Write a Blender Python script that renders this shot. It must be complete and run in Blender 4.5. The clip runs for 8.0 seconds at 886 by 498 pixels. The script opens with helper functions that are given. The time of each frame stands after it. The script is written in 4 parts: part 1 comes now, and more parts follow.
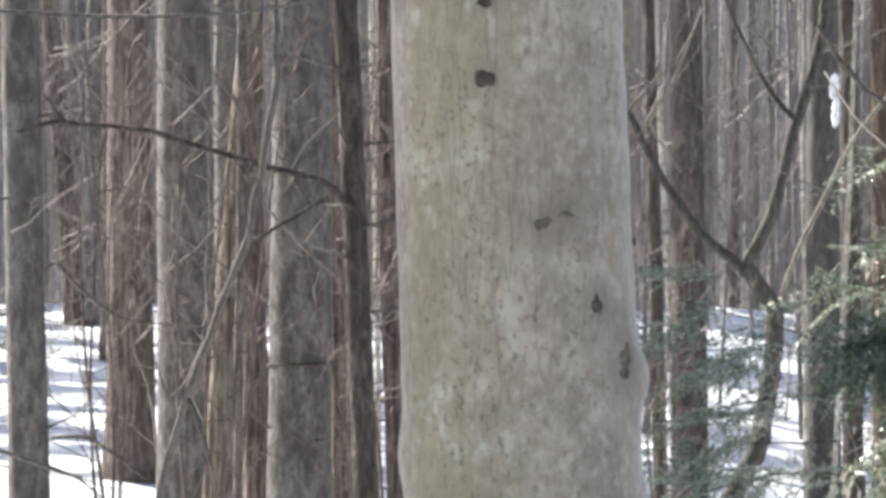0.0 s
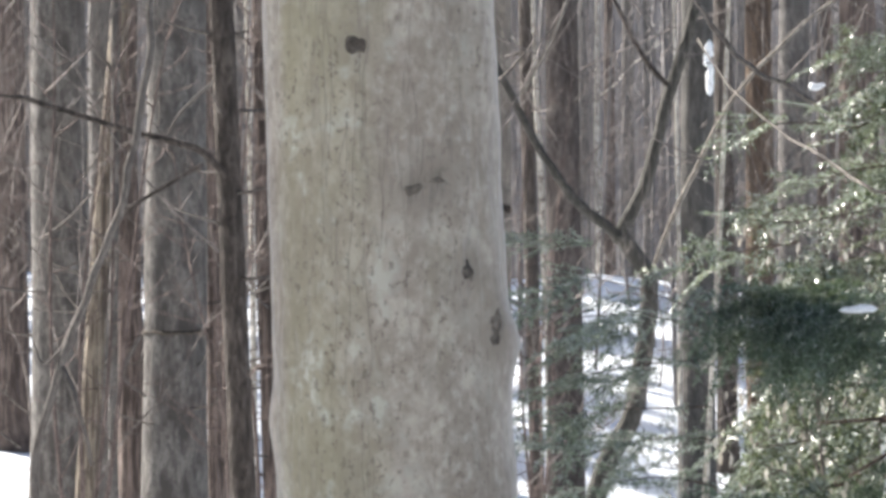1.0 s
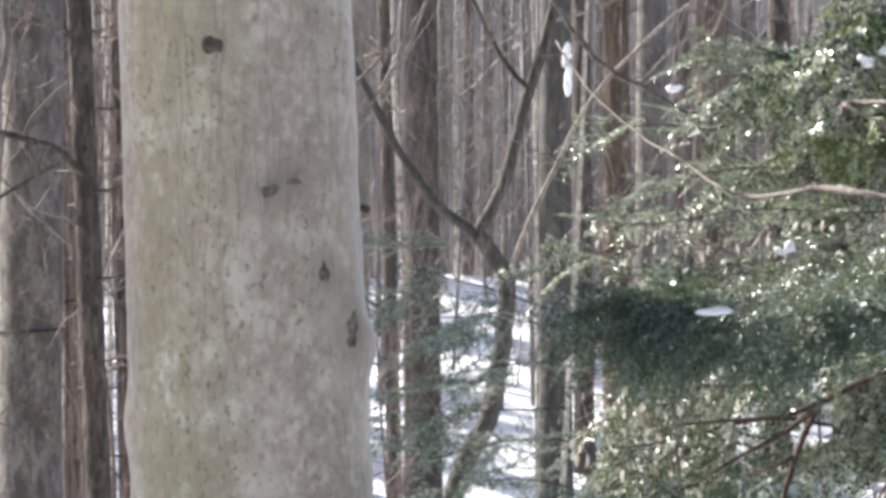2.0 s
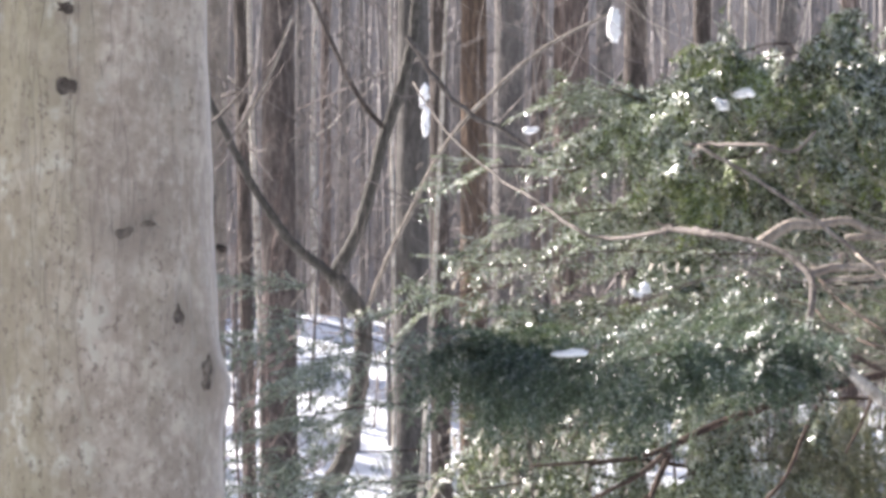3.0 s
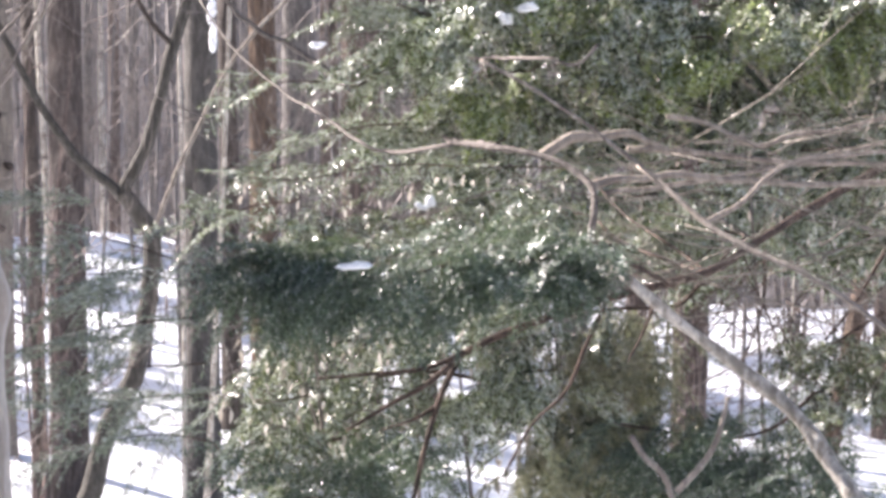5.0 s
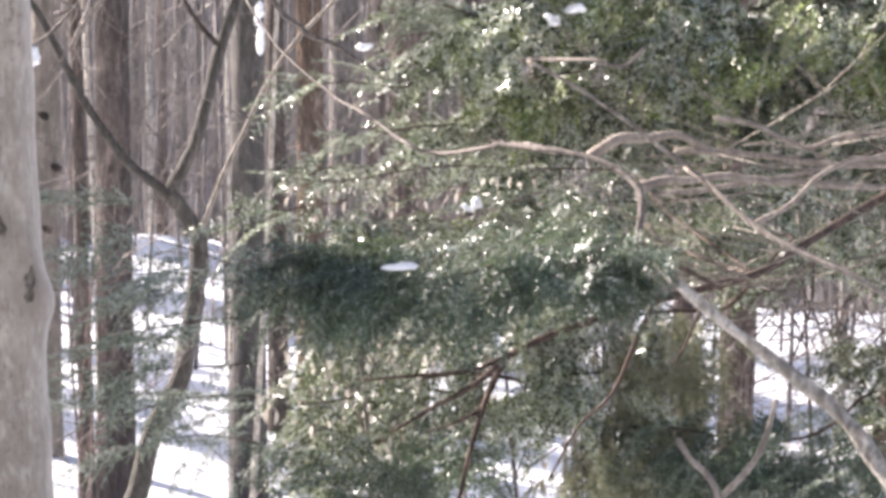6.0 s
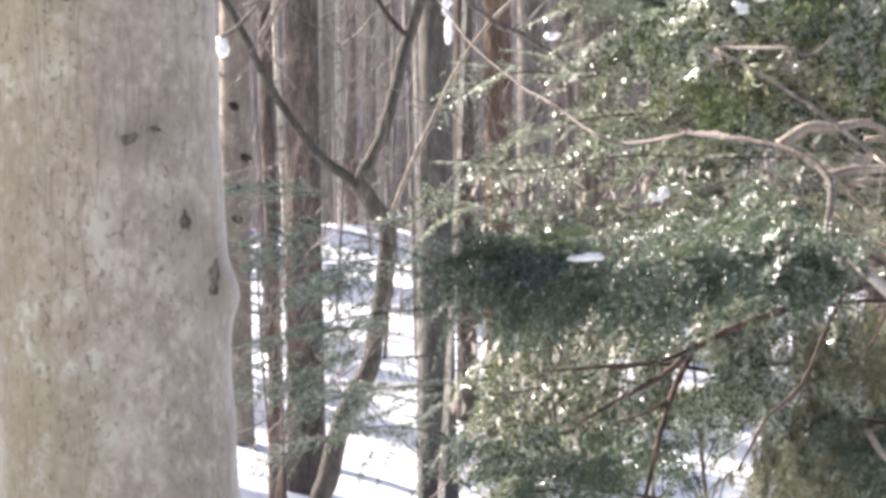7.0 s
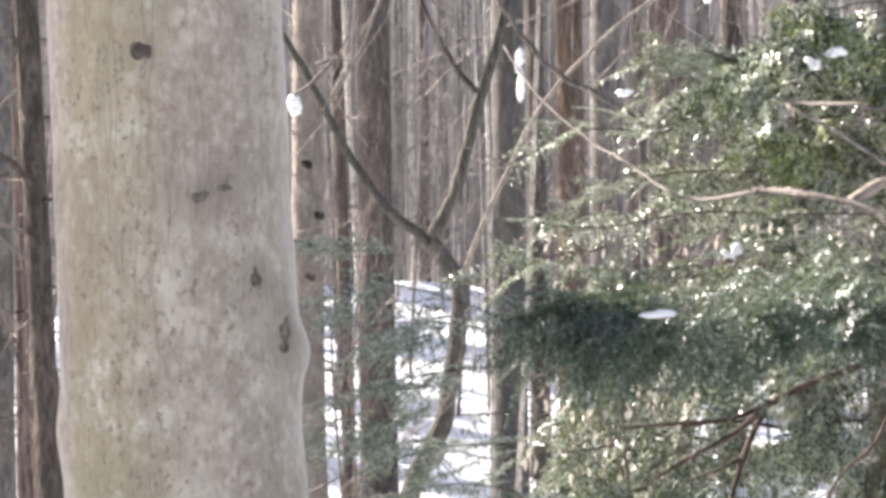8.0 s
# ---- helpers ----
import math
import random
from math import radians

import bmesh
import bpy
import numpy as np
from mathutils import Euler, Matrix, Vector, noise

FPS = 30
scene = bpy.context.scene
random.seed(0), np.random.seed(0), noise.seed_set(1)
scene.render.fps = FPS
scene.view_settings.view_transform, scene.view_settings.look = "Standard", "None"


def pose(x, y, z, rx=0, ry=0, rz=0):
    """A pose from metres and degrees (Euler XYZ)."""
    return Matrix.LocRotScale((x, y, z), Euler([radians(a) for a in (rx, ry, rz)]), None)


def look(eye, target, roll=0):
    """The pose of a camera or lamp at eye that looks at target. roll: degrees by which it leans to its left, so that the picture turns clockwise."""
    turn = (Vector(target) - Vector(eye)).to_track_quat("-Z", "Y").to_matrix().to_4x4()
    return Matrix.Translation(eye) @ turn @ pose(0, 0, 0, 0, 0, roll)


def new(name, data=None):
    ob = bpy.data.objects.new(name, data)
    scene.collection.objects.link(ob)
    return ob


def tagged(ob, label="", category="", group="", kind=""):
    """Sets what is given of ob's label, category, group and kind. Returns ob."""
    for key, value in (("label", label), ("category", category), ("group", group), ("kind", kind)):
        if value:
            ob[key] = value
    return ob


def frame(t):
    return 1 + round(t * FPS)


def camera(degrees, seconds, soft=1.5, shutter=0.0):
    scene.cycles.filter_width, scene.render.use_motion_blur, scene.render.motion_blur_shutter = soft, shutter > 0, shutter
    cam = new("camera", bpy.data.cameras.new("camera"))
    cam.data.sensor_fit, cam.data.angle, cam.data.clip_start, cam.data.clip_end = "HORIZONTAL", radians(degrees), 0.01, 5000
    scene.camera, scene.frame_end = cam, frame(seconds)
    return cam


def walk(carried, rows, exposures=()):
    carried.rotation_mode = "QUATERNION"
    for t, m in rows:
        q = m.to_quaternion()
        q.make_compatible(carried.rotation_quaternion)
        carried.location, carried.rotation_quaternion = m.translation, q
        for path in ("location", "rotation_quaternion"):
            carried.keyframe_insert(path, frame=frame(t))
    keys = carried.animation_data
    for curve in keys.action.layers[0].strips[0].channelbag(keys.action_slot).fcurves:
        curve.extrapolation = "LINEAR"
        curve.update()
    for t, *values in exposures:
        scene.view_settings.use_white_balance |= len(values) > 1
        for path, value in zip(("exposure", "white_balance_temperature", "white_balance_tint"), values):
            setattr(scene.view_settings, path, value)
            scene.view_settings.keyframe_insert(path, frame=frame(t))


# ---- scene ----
# A snowy winter wood: a smooth beech bole close by, a hemlock with long boughs, bare trees behind.
cam = camera(17.82, 8.0, soft=3.6)
ROWS = [
    (0, 0.0000, 0.0000, 1.6000, 90.000, 0.000, 0.000),
    (0.5, 0.0038, -0.0033, 1.5975, 89.782, -0.128, -0.744),
    (1, 0.0070, -0.0044, 1.5984, 89.341, 0.061, -2.496),
    (1.2, 0.0068, -0.0083, 1.5964, 89.224, -0.129, -3.309),
    (2.3, 0.0102, 0.0126, 1.6032, 89.513, -0.161, -6.221),
    (2.5, 0.0101, 0.0161, 1.6041, 89.917, -0.174, -6.940),
    (3, 0.0122, 0.0111, 1.6045, 90.163, -0.372, -8.256),
    (3.5, 0.0151, -0.0075, 1.6015, 89.473, -0.330, -9.649),
    (4, 0.0188, -0.0380, 1.6015, 88.959, 0.021, -11.040),
    (4.5, 0.0188, -0.0383, 1.6025, 88.588, 0.010, -12.383),
    (4.7, 0.0181, -0.0420, 1.6021, 88.428, 0.061, -12.586),
    (5.8, 0.0304, 0.0020, 1.5940, 88.641, -0.033, -11.761),
    (6, 0.0284, -0.0066, 1.5942, 88.531, -0.088, -11.530),
    (6.5, 0.0316, -0.0080, 1.5941, 88.153, -0.006, -9.771),
    (7, 0.0381, 0.0119, 1.5984, 88.303, 0.135, -7.699),
    (7.5, 0.0394, 0.0062, 1.5996, 89.318, 0.152, -6.396),
    (8, 0.0419, 0.0102, 1.5984, 89.468, 0.310, -6.214),
]
walk(cam, [(t, pose(x, y, z, rx, ry, rz)) for t, x, y, z, rx, ry, rz in ROWS],
     [(0.0, 1.62, 6400, 9), (1.0, 1.62, 6400, 9), (2.5, 1.74, 6450, 14), (4.5, 1.92, 6450, 19), (5.8, 1.94, 6650, 19), (6.5, 1.98, 6700, 18), (8.0, 2.04, 6750, 15)])

# ---- light: winter sun from ahead on the left, clear sky ----
SUN_AZ, SUN_EL = 51.0, 34.0  # degrees left of straight ahead, degrees up
sun_way = Vector((-math.sin(radians(SUN_AZ)) * math.cos(radians(SUN_EL)), math.cos(radians(SUN_AZ)) * math.cos(radians(SUN_EL)), math.sin(radians(SUN_EL))))
world = bpy.data.worlds.new("world")
scene.world = world
world.use_nodes = True
sky = world.node_tree.nodes.new("ShaderNodeTexSky")
sky.sky_type, sky.sun_disc = "NISHITA", False
sky.sun_elevation, sky.sun_rotation = radians(SUN_EL), radians(-SUN_AZ)
sky.air_density, sky.dust_density, sky.ozone_density = 1.0, 2.5, 1.0
world.node_tree.links.new(sky.outputs[0], world.node_tree.nodes["Background"].inputs[0])
world.node_tree.nodes["Background"].inputs[1].default_value = 0.066
sun = new("sun", bpy.data.lights.new("sun", "SUN"))
sun.data.energy, sun.data.angle, sun.data.color = 5.0, radians(0.6), (1.0, 0.955, 0.89)
sun.matrix_world = look(tuple(sun_way * 60), (0, 0, 0))


# ---- materials ----
def material(name, rough=0.9):
    m = bpy.data.materials.new(name)
    m.use_nodes = True
    n, l = m.node_tree.nodes, m.node_tree.links
    b = n["Principled BSDF"]
    b.inputs["Roughness"].default_value = rough
    b.inputs["Specular IOR Level"].default_value = 0.25
    return m, n, l, b


def field(n, l, scale, stretch=(1, 1, 1), detail=4.0, rough=0.55, kind="noise"):
    """A noise over the object's own metres, stretched along its axes."""
    co = n.new("ShaderNodeTexCoord")
    mp = n.new("ShaderNodeMapping")
    mp.inputs["Scale"].default_value = stretch
    l.new(co.outputs["Object"], mp.inputs["Vector"])
    if kind == "voronoi":
        tx = n.new("ShaderNodeTexVoronoi")
        tx.inputs["Scale"].default_value = scale
        l.new(mp.outputs[0], tx.inputs["Vector"])
        return tx.outputs["Distance"]
    tx = n.new("ShaderNodeTexNoise")
    tx.inputs["Scale"].default_value, tx.inputs["Detail"].default_value, tx.inputs["Roughness"].default_value = scale, detail, rough
    l.new(mp.outputs[0], tx.inputs["Vector"])
    return tx.outputs["Fac"]


def ramp(n, l, value, lo, hi, a=0.0, b=1.0):
    r = n.new("ShaderNodeMapRange")
    r.inputs[1].default_value, r.inputs[2].default_value, r.inputs[3].default_value, r.inputs[4].default_value = lo, hi, a, b
    l.new(value, r.inputs[0])
    return r.outputs[0]


def mix(n, l, fac, a, b, how="MIX"):
    x = n.new("ShaderNodeMix")
    x.data_type, x.blend_type = "RGBA", how
    for slot, v in ((0, fac), (6, a), (7, b)):
        if isinstance(v, (int, float)):
            x.inputs[slot].default_value = v
        elif isinstance(v, tuple):
            x.inputs[slot].default_value = (*v, 1.0)
        else:
            l.new(v, x.inputs[slot])
    return x.outputs[2]


def bump(n, l, b, height, strength, distance):
    k = n.new("ShaderNodeBump")
    k.inputs["Strength"].default_value, k.inputs["Distance"].default_value = strength, distance
    l.new(height, k.inputs["Height"])
    l.new(k.outputs[0], b.inputs["Normal"])


def bark(name, dark, light, stain, scale=30.0, stretch=0.12, relief=0.012, contrast=(0.42, 0.6)):
    """Bark with furrows along the stem, broad stains, dark blotches and fine grain; the tint varies from tree to tree."""
    m, n, l, b = material(name, 0.85)
    b.inputs["Specular IOR Level"].default_value = 0.2
    streak = field(n, l, scale, (1, 1, stretch), 6.0, 0.65)
    crack = field(n, l, scale * 2.2, (1, 1, stretch * 1.6), 4.0, 0.7)
    broad = field(n, l, 2.2, (1, 1, 0.5), 3.0)
    grain = field(n, l, scale * 5, (1, 1, 0.6), 3.0, 0.7)
    blotch = field(n, l, 13.0, (1, 1, 0.7), 6.0, 0.7)
    col = mix(n, l, ramp(n, l, streak, *contrast), dark, light)
    col = mix(n, l, ramp(n, l, broad, 0.45, 0.7, 0.0, 0.7), col, stain)
    col = mix(n, l, ramp(n, l, crack, 0.36, 0.5, 0.8, 0.0), col, dark)
    col = mix(n, l, ramp(n, l, grain, 0.4, 0.65, 0.0, 0.4), col, dark)
    col = mix(n, l, ramp(n, l, blotch, 0.58, 0.74, 0.0, 0.45), col, dark)
    info = n.new("ShaderNodeObjectInfo")
    col = mix(n, l, ramp(n, l, info.outputs["Random"], 0, 1, 0.0, 0.3), col, stain)
    l.new(col, b.inputs["Base Color"])
    deep = n.new("ShaderNodeMath")
    deep.operation = "ADD"
    l.new(streak, deep.inputs[0])
    l.new(ramp(n, l, crack, 0.36, 0.55, 0.0, 0.5), deep.inputs[1])
    bump(n, l, b, deep.outputs[0], 1.0, relief)
    return m


BARK_GREY = bark("bark_grey", (0.074, 0.067, 0.062), (0.23, 0.212, 0.196), (0.155, 0.142, 0.132), 17, 0.35, 0.006)
BARK_DARK = bark("bark_dark", (0.05, 0.041, 0.036), (0.19, 0.157, 0.136), (0.11, 0.092, 0.08), 24, 0.22, 0.025)
BARK_RED = bark("bark_red", (0.045, 0.034, 0.029), (0.3, 0.233, 0.203), (0.195, 0.154, 0.136), 34, 0.08, 0.02, (0.44, 0.56))
BARK_TAN = bark("bark_tan", (0.08, 0.062, 0.05), (0.44, 0.37, 0.29), (0.3, 0.25, 0.2), 34, 0.06, 0.025, (0.45, 0.55))
BARK_ORANGE = bark("bark_orange", (0.065, 0.044, 0.032), (0.28, 0.19, 0.128), (0.18, 0.14, 0.115), 26, 0.14, 0.03)
BARK_FORK = bark("bark_smooth_grey", (0.042, 0.039, 0.034), (0.14, 0.13, 0.114), (0.092, 0.086, 0.075), 40, 0.4, 0.003)
# darker grey bark, for a trunk whose shade is put into the colour
BARK_SHADE = bark("bark_shade", (0.055, 0.051, 0.047), (0.15, 0.14, 0.128), (0.105, 0.098, 0.09), 20, 0.3, 0.008)
BARK_MAUVE = bark("bark_mauve", (0.065, 0.053, 0.048), (0.2, 0.168, 0.152), (0.14, 0.12, 0.11), 26, 0.2, 0.02)
BARK_BEIGE = bark("bark_beige", (0.13, 0.11, 0.09), (0.36, 0.322, 0.272), (0.27, 0.238, 0.205), 17, 0.35, 0.012)
BARK_LIMB = bark("bark_limb", (0.19, 0.157, 0.132), (0.47, 0.415, 0.355), (0.33, 0.287, 0.245), 40, 0.3, 0.003)
BARK_MID = bark("bark_mid", (0.13, 0.113, 0.095), (0.37, 0.335, 0.29), (0.26, 0.232, 0.2), 40, 0.3, 0.003)
BARK_PALE = bark("bark_pale", (0.24, 0.21, 0.175), (0.76, 0.715, 0.63), (0.6, 0.55, 0.475), 30, 0.4, 0.006)
BARK_TWIG = bark("bark_twig", (0.08, 0.069, 0.062), (0.225, 0.198, 0.178), (0.155, 0.136, 0.122), 50, 0.3, 0.001)
BARK_BRUSH = bark("bark_brush", (0.1, 0.085, 0.078), (0.29, 0.253, 0.236), (0.2, 0.174, 0.162), 50, 0.3, 0.001)
BARK_HEMLOCK = bark("bark_hemlock", (0.038, 0.027, 0.022), (0.17, 0.12, 0.095), (0.1, 0.074, 0.06), 40, 0.3, 0.004)


def beech_bark(scars):
    """Smooth grey beech bark: clouded tones, algae down one side, pale lichen, dark pores, faint upright wrinkles, dark skin round old scars."""
    m, n, l, b = material("bark_beech", 0.8)
    b.inputs["Sheen Weight"].default_value, b.inputs["Sheen Roughness"].default_value = 0.42, 0.35
    co = n.new("ShaderNodeTexCoord")
    sep = n.new("ShaderNodeSeparateXYZ")
    l.new(co.outputs["Object"], sep.inputs[0])

    def times(a, c):
        x = n.new("ShaderNodeMath")
        x.operation = "MULTIPLY"
        l.new(a, x.inputs[0])
        l.new(c, x.inputs[1])
        return x.outputs[0]

    cloud = field(n, l, 7.0, (1, 1, 0.55), 4.0, 0.55)
    mottle = field(n, l, 24.0, (1, 1, 0.7), 5.0, 0.6)
    fine = field(n, l, 70.0, (1, 1, 0.7), 4.0, 0.65)
    pore = field(n, l, 120.0, (1, 1, 0.75), 3.0, 0.65)
    col = mix(n, l, ramp(n, l, cloud, 0.38, 0.62), (0.43, 0.372, 0.302), (0.315, 0.264, 0.215))
    col = mix(n, l, ramp(n, l, mottle, 0.44, 0.62, 0.0, 0.65), col, (0.275, 0.232, 0.186))
    col = mix(n, l, ramp(n, l, mottle, 0.32, 0.46, 0.5, 0.0), col, (0.49, 0.445, 0.37))
    col = mix(n, l, ramp(n, l, fine, 0.47, 0.6, 0.0, 0.55), col, (0.225, 0.19, 0.15))
    col = mix(n, l, ramp(n, l, fine, 0.36, 0.46, 0.45, 0.0), col, (0.52, 0.47, 0.39))
    # algae: a strong strip near one side, a weaker one beside it, both broken up along the stem
    wave = n.new("ShaderNodeMath")
    wave.operation = "ADD"
    strip = times(ramp(n, l, sep.outputs[0], -0.204, -0.182), ramp(n, l, sep.outputs[0], -0.17, -0.04, 1.0, 0.0))
    l.new(strip, wave.inputs[0])
    l.new(ramp(n, l, field(n, l, 13.0, (1, 1, 0.22), 5.0, 0.65), 0.3, 0.7, -0.38, 0.42), wave.inputs[1])
    col = mix(n, l, ramp(n, l, wave.outputs[0], 0.1, 0.95, 0.0, 0.62), col, (0.27, 0.245, 0.15))
    # pale crusts of lichen
    crust = times(ramp(n, l, field(n, l, 17.0, (1, 1, 0.8), 3.0, 0.6), 0.52, 0.66), ramp(n, l, fine, 0.42, 0.56))
    col = mix(n, l, times(crust, ramp(n, l, strip, 0.0, 0.6, 0.35, 0.8)), col, (0.54, 0.52, 0.44))
    # pores and flecks gathered in patches
    some = ramp(n, l, field(n, l, 11.0, (1, 1, 0.6), 2.0), 0.4, 0.58, 0.35, 1.0)
    col = mix(n, l, times(ramp(n, l, pore, 0.56, 0.64, 0.0, 0.65), some), col, (0.12, 0.1, 0.078))
    # thin upright wrinkles
    crease = n.new("ShaderNodeMath")
    crease.operation = "ABSOLUTE"
    l.new(ramp(n, l, field(n, l, 30.0, (1, 1, 0.14), 3.0, 0.5), 0.0, 1.0, -0.5, 0.5), crease.inputs[0])
    seam = times(ramp(n, l, crease.outputs[0], 0.004, 0.022, 0.35, 0.0), ramp(n, l, field(n, l, 5.0, (1, 1, 0.6), 2.0), 0.42, 0.58))
    col = mix(n, l, seam, col, (0.19, 0.16, 0.13))
    for place, reach in scars:
        far = n.new("ShaderNodeVectorMath")
        far.operation = "DISTANCE"
        far.inputs[1].default_value = place
        l.new(co.outputs["Object"], far.inputs[0])
        ragged = n.new("ShaderNodeMath")
        ragged.operation = "MULTIPLY_ADD"
        ragged.inputs[1].default_value = 0.13
        l.new(fine, ragged.inputs[0])
        l.new(far.outputs["Value"], ragged.inputs[2])
        col = mix(n, l, ramp(n, l, ragged.outputs[0], 0.06, 0.07 + reach * 0.8, 0.7, 0.0), col, (0.17, 0.142, 0.112))
    l.new(col, b.inputs["Base Color"])
    lump = n.new("ShaderNodeMath")
    lump.operation = "SUBTRACT"
    l.new(mottle, lump.inputs[0])
    l.new(seam, lump.inputs[1])
    bump(n, l, b, lump.outputs[0], 0.6, 0.005)
    return m


SCAR_DARK = bark("rotted_stub", (0.015, 0.012, 0.01), (0.07, 0.058, 0.05), (0.03, 0.025, 0.021), 60, 0.8, 0.004)
SCAR_SOFT = bark("healed_scar", (0.075, 0.062, 0.05), (0.26, 0.222, 0.18), (0.17, 0.143, 0.116), 55, 0.8, 0.004)
SCAR = bark("branch_scar", (0.05, 0.041, 0.034), (0.17, 0.143, 0.117), (0.11, 0.092, 0.075), 55, 0.8, 0.005)


def needles(name, deep, fresh, dry, gloss=0.4, pale=0.6):
    """Flat evergreen needles: some light passes through, the upper side shines."""
    m, n, l, b = material(name, gloss)
    b.inputs["Specular IOR Level"].default_value = 0.55
    geo = n.new("ShaderNodeNewGeometry")
    tone = field(n, l, 12.0, (1, 1, 1), 3.0)
    col = mix(n, l, ramp(n, l, geo.outputs["Random Per Island"], 0.25, 0.65), deep, fresh)
    col = mix(n, l, ramp(n, l, tone, 0.5, 0.75), col, dry)
    # pale undersides and glints of light, both put into the colour tuft by tuft
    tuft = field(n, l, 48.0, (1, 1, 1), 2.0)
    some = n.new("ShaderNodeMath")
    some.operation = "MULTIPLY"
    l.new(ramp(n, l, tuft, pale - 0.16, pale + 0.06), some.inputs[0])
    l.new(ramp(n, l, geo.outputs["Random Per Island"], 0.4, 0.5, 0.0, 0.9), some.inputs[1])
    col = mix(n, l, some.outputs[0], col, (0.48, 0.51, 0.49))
    l.new(col, b.inputs["Base Color"])
    tr = n.new("ShaderNodeBsdfTranslucent")
    l.new(mix(n, l, 0.45, col, (0.19, 0.25, 0.06)), tr.inputs[0])
    mx = n.new("ShaderNodeMixShader")
    mx.inputs[0].default_value = 0.18
    l.new(b.outputs[0], mx.inputs[1])
    l.new(tr.outputs[0], mx.inputs[2])
    l.new(mx.outputs[0], n["Material Output"].inputs[0])
    return m


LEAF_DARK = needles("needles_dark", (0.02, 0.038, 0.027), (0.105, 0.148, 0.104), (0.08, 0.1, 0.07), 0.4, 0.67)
LEAF_FEATHER = needles("needles_feathery", (0.1, 0.125, 0.094), (0.33, 0.37, 0.272), (0.24, 0.255, 0.195), 0.4, 0.6)
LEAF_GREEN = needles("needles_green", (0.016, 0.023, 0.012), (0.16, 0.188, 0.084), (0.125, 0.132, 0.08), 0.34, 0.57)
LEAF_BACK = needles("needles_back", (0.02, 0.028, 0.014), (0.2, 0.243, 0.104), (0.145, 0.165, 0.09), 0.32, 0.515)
# brighter, yellower needles: the sun shining through is in the colour
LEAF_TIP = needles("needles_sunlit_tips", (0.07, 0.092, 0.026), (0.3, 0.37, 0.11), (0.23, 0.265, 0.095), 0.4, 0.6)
LEAF_OLIVE = needles("needles_olive", (0.12, 0.12, 0.074), (0.34, 0.335, 0.2), (0.29, 0.265, 0.17), 0.45, 0.64)


def snow():
    m, n, l, b = material("snow", 0.7)
    broad = field(n, l, 1.3, (1, 1, 1), 5.0)
    fine = field(n, l, 26.0, (1, 1, 1), 4.0)
    col = mix(n, l, ramp(n, l, fine, 0.35, 0.7), (0.77, 0.79, 0.83), (0.86, 0.87, 0.89))
    litter = ramp(n, l, field(n, l, 38.0, (1, 1, 1), 3.0, 0.7), 0.68, 0.74, 0.0, 0.6)
    col = mix(n, l, litter, col, (0.3, 0.25, 0.2))
    l.new(col, b.inputs["Base Color"])
    b.inputs["Subsurface Weight"].default_value = 0.0
    bump(n, l, b, broad, 0.7, 0.12)
    return m


def lit_snow():
    """Brighter copy of the snow for clumps on twigs, sunlight put into its colour."""
    m, n, l, b = material("lit_snow", 0.6)
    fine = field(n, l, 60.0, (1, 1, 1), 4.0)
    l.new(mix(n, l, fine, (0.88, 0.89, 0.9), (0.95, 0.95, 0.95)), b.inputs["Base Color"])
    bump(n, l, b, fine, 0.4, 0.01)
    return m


SNOW = snow()
SNOW_LIT = lit_snow()


def far_wood():
    """The wood far off: grey-brown, with the upright streaks of stems."""
    m, n, l, b = material("far_wood", 1.0)
    stem = field(n, l, 0.9, (1, 1, 0.05), 5.0, 0.6)
    twig = field(n, l, 3.5, (1, 1, 0.6), 5.0, 0.7)
    col = mix(n, l, ramp(n, l, stem, 0.36, 0.66), (0.2, 0.183, 0.177), (0.28, 0.26, 0.254))
    col = mix(n, l, ramp(n, l, twig, 0.35, 0.65), col, (0.225, 0.206, 0.2))
    l.new(col, b.inputs["Base Color"])
    return m


FAR_WOOD = far_wood()


# ---- mesh helpers ----
class Geo:
    def __init__(self):
        self.v, self.f = [], []


ORIGIN = {}


def thing(name, base, label, category, group="", kind=""):
    ob = new(name)
    ob.location = base
    ob.empty_display_size = 0.1
    ORIGIN[ob.name] = Vector(base)
    return tagged(ob, label, category, group, kind)


def mesh_of(name, geo, base, mat, smooth=True):
    me = bpy.data.meshes.new(name)
    if isinstance(geo, Geo):
        me.from_pydata([tuple(Vector(p) - base) for p in geo.v], [], geo.f)
    else:
        pts = np.asarray(geo, np.float32).reshape(-1, 3) - np.array(base, np.float32)
        count = len(pts) // 3
        me.vertices.add(len(pts))
        me.vertices.foreach_set("co", pts.ravel())
        me.loops.add(len(pts))
        me.loops.foreach_set("vertex_index", np.arange(len(pts), dtype=np.int32))
        me.polygons.add(count)
        me.polygons.foreach_set("loop_start", np.arange(0, 3 * count, 3, dtype=np.int32))
        me.update(calc_edges=True)
        smooth = False
    me.materials.append(mat)
    if smooth:
        me.polygons.foreach_set("use_smooth", [True] * len(me.polygons))
    return me


def part(name, geo, mat, parent, label=""):
    base = ORIGIN[parent.name]
    ob = new(name, mesh_of(name, geo, base, mat))
    ob.parent = parent
    ORIGIN[ob.name] = base
    return tagged(ob, label)


def single(name, geo, mat, base, label, category, group="", kind=""):
    ob = new(name, mesh_of(name, geo, Vector(base), mat))
    ob.location = base
    ORIGIN[ob.name] = Vector(base)
    return tagged(ob, label, category, group, kind)


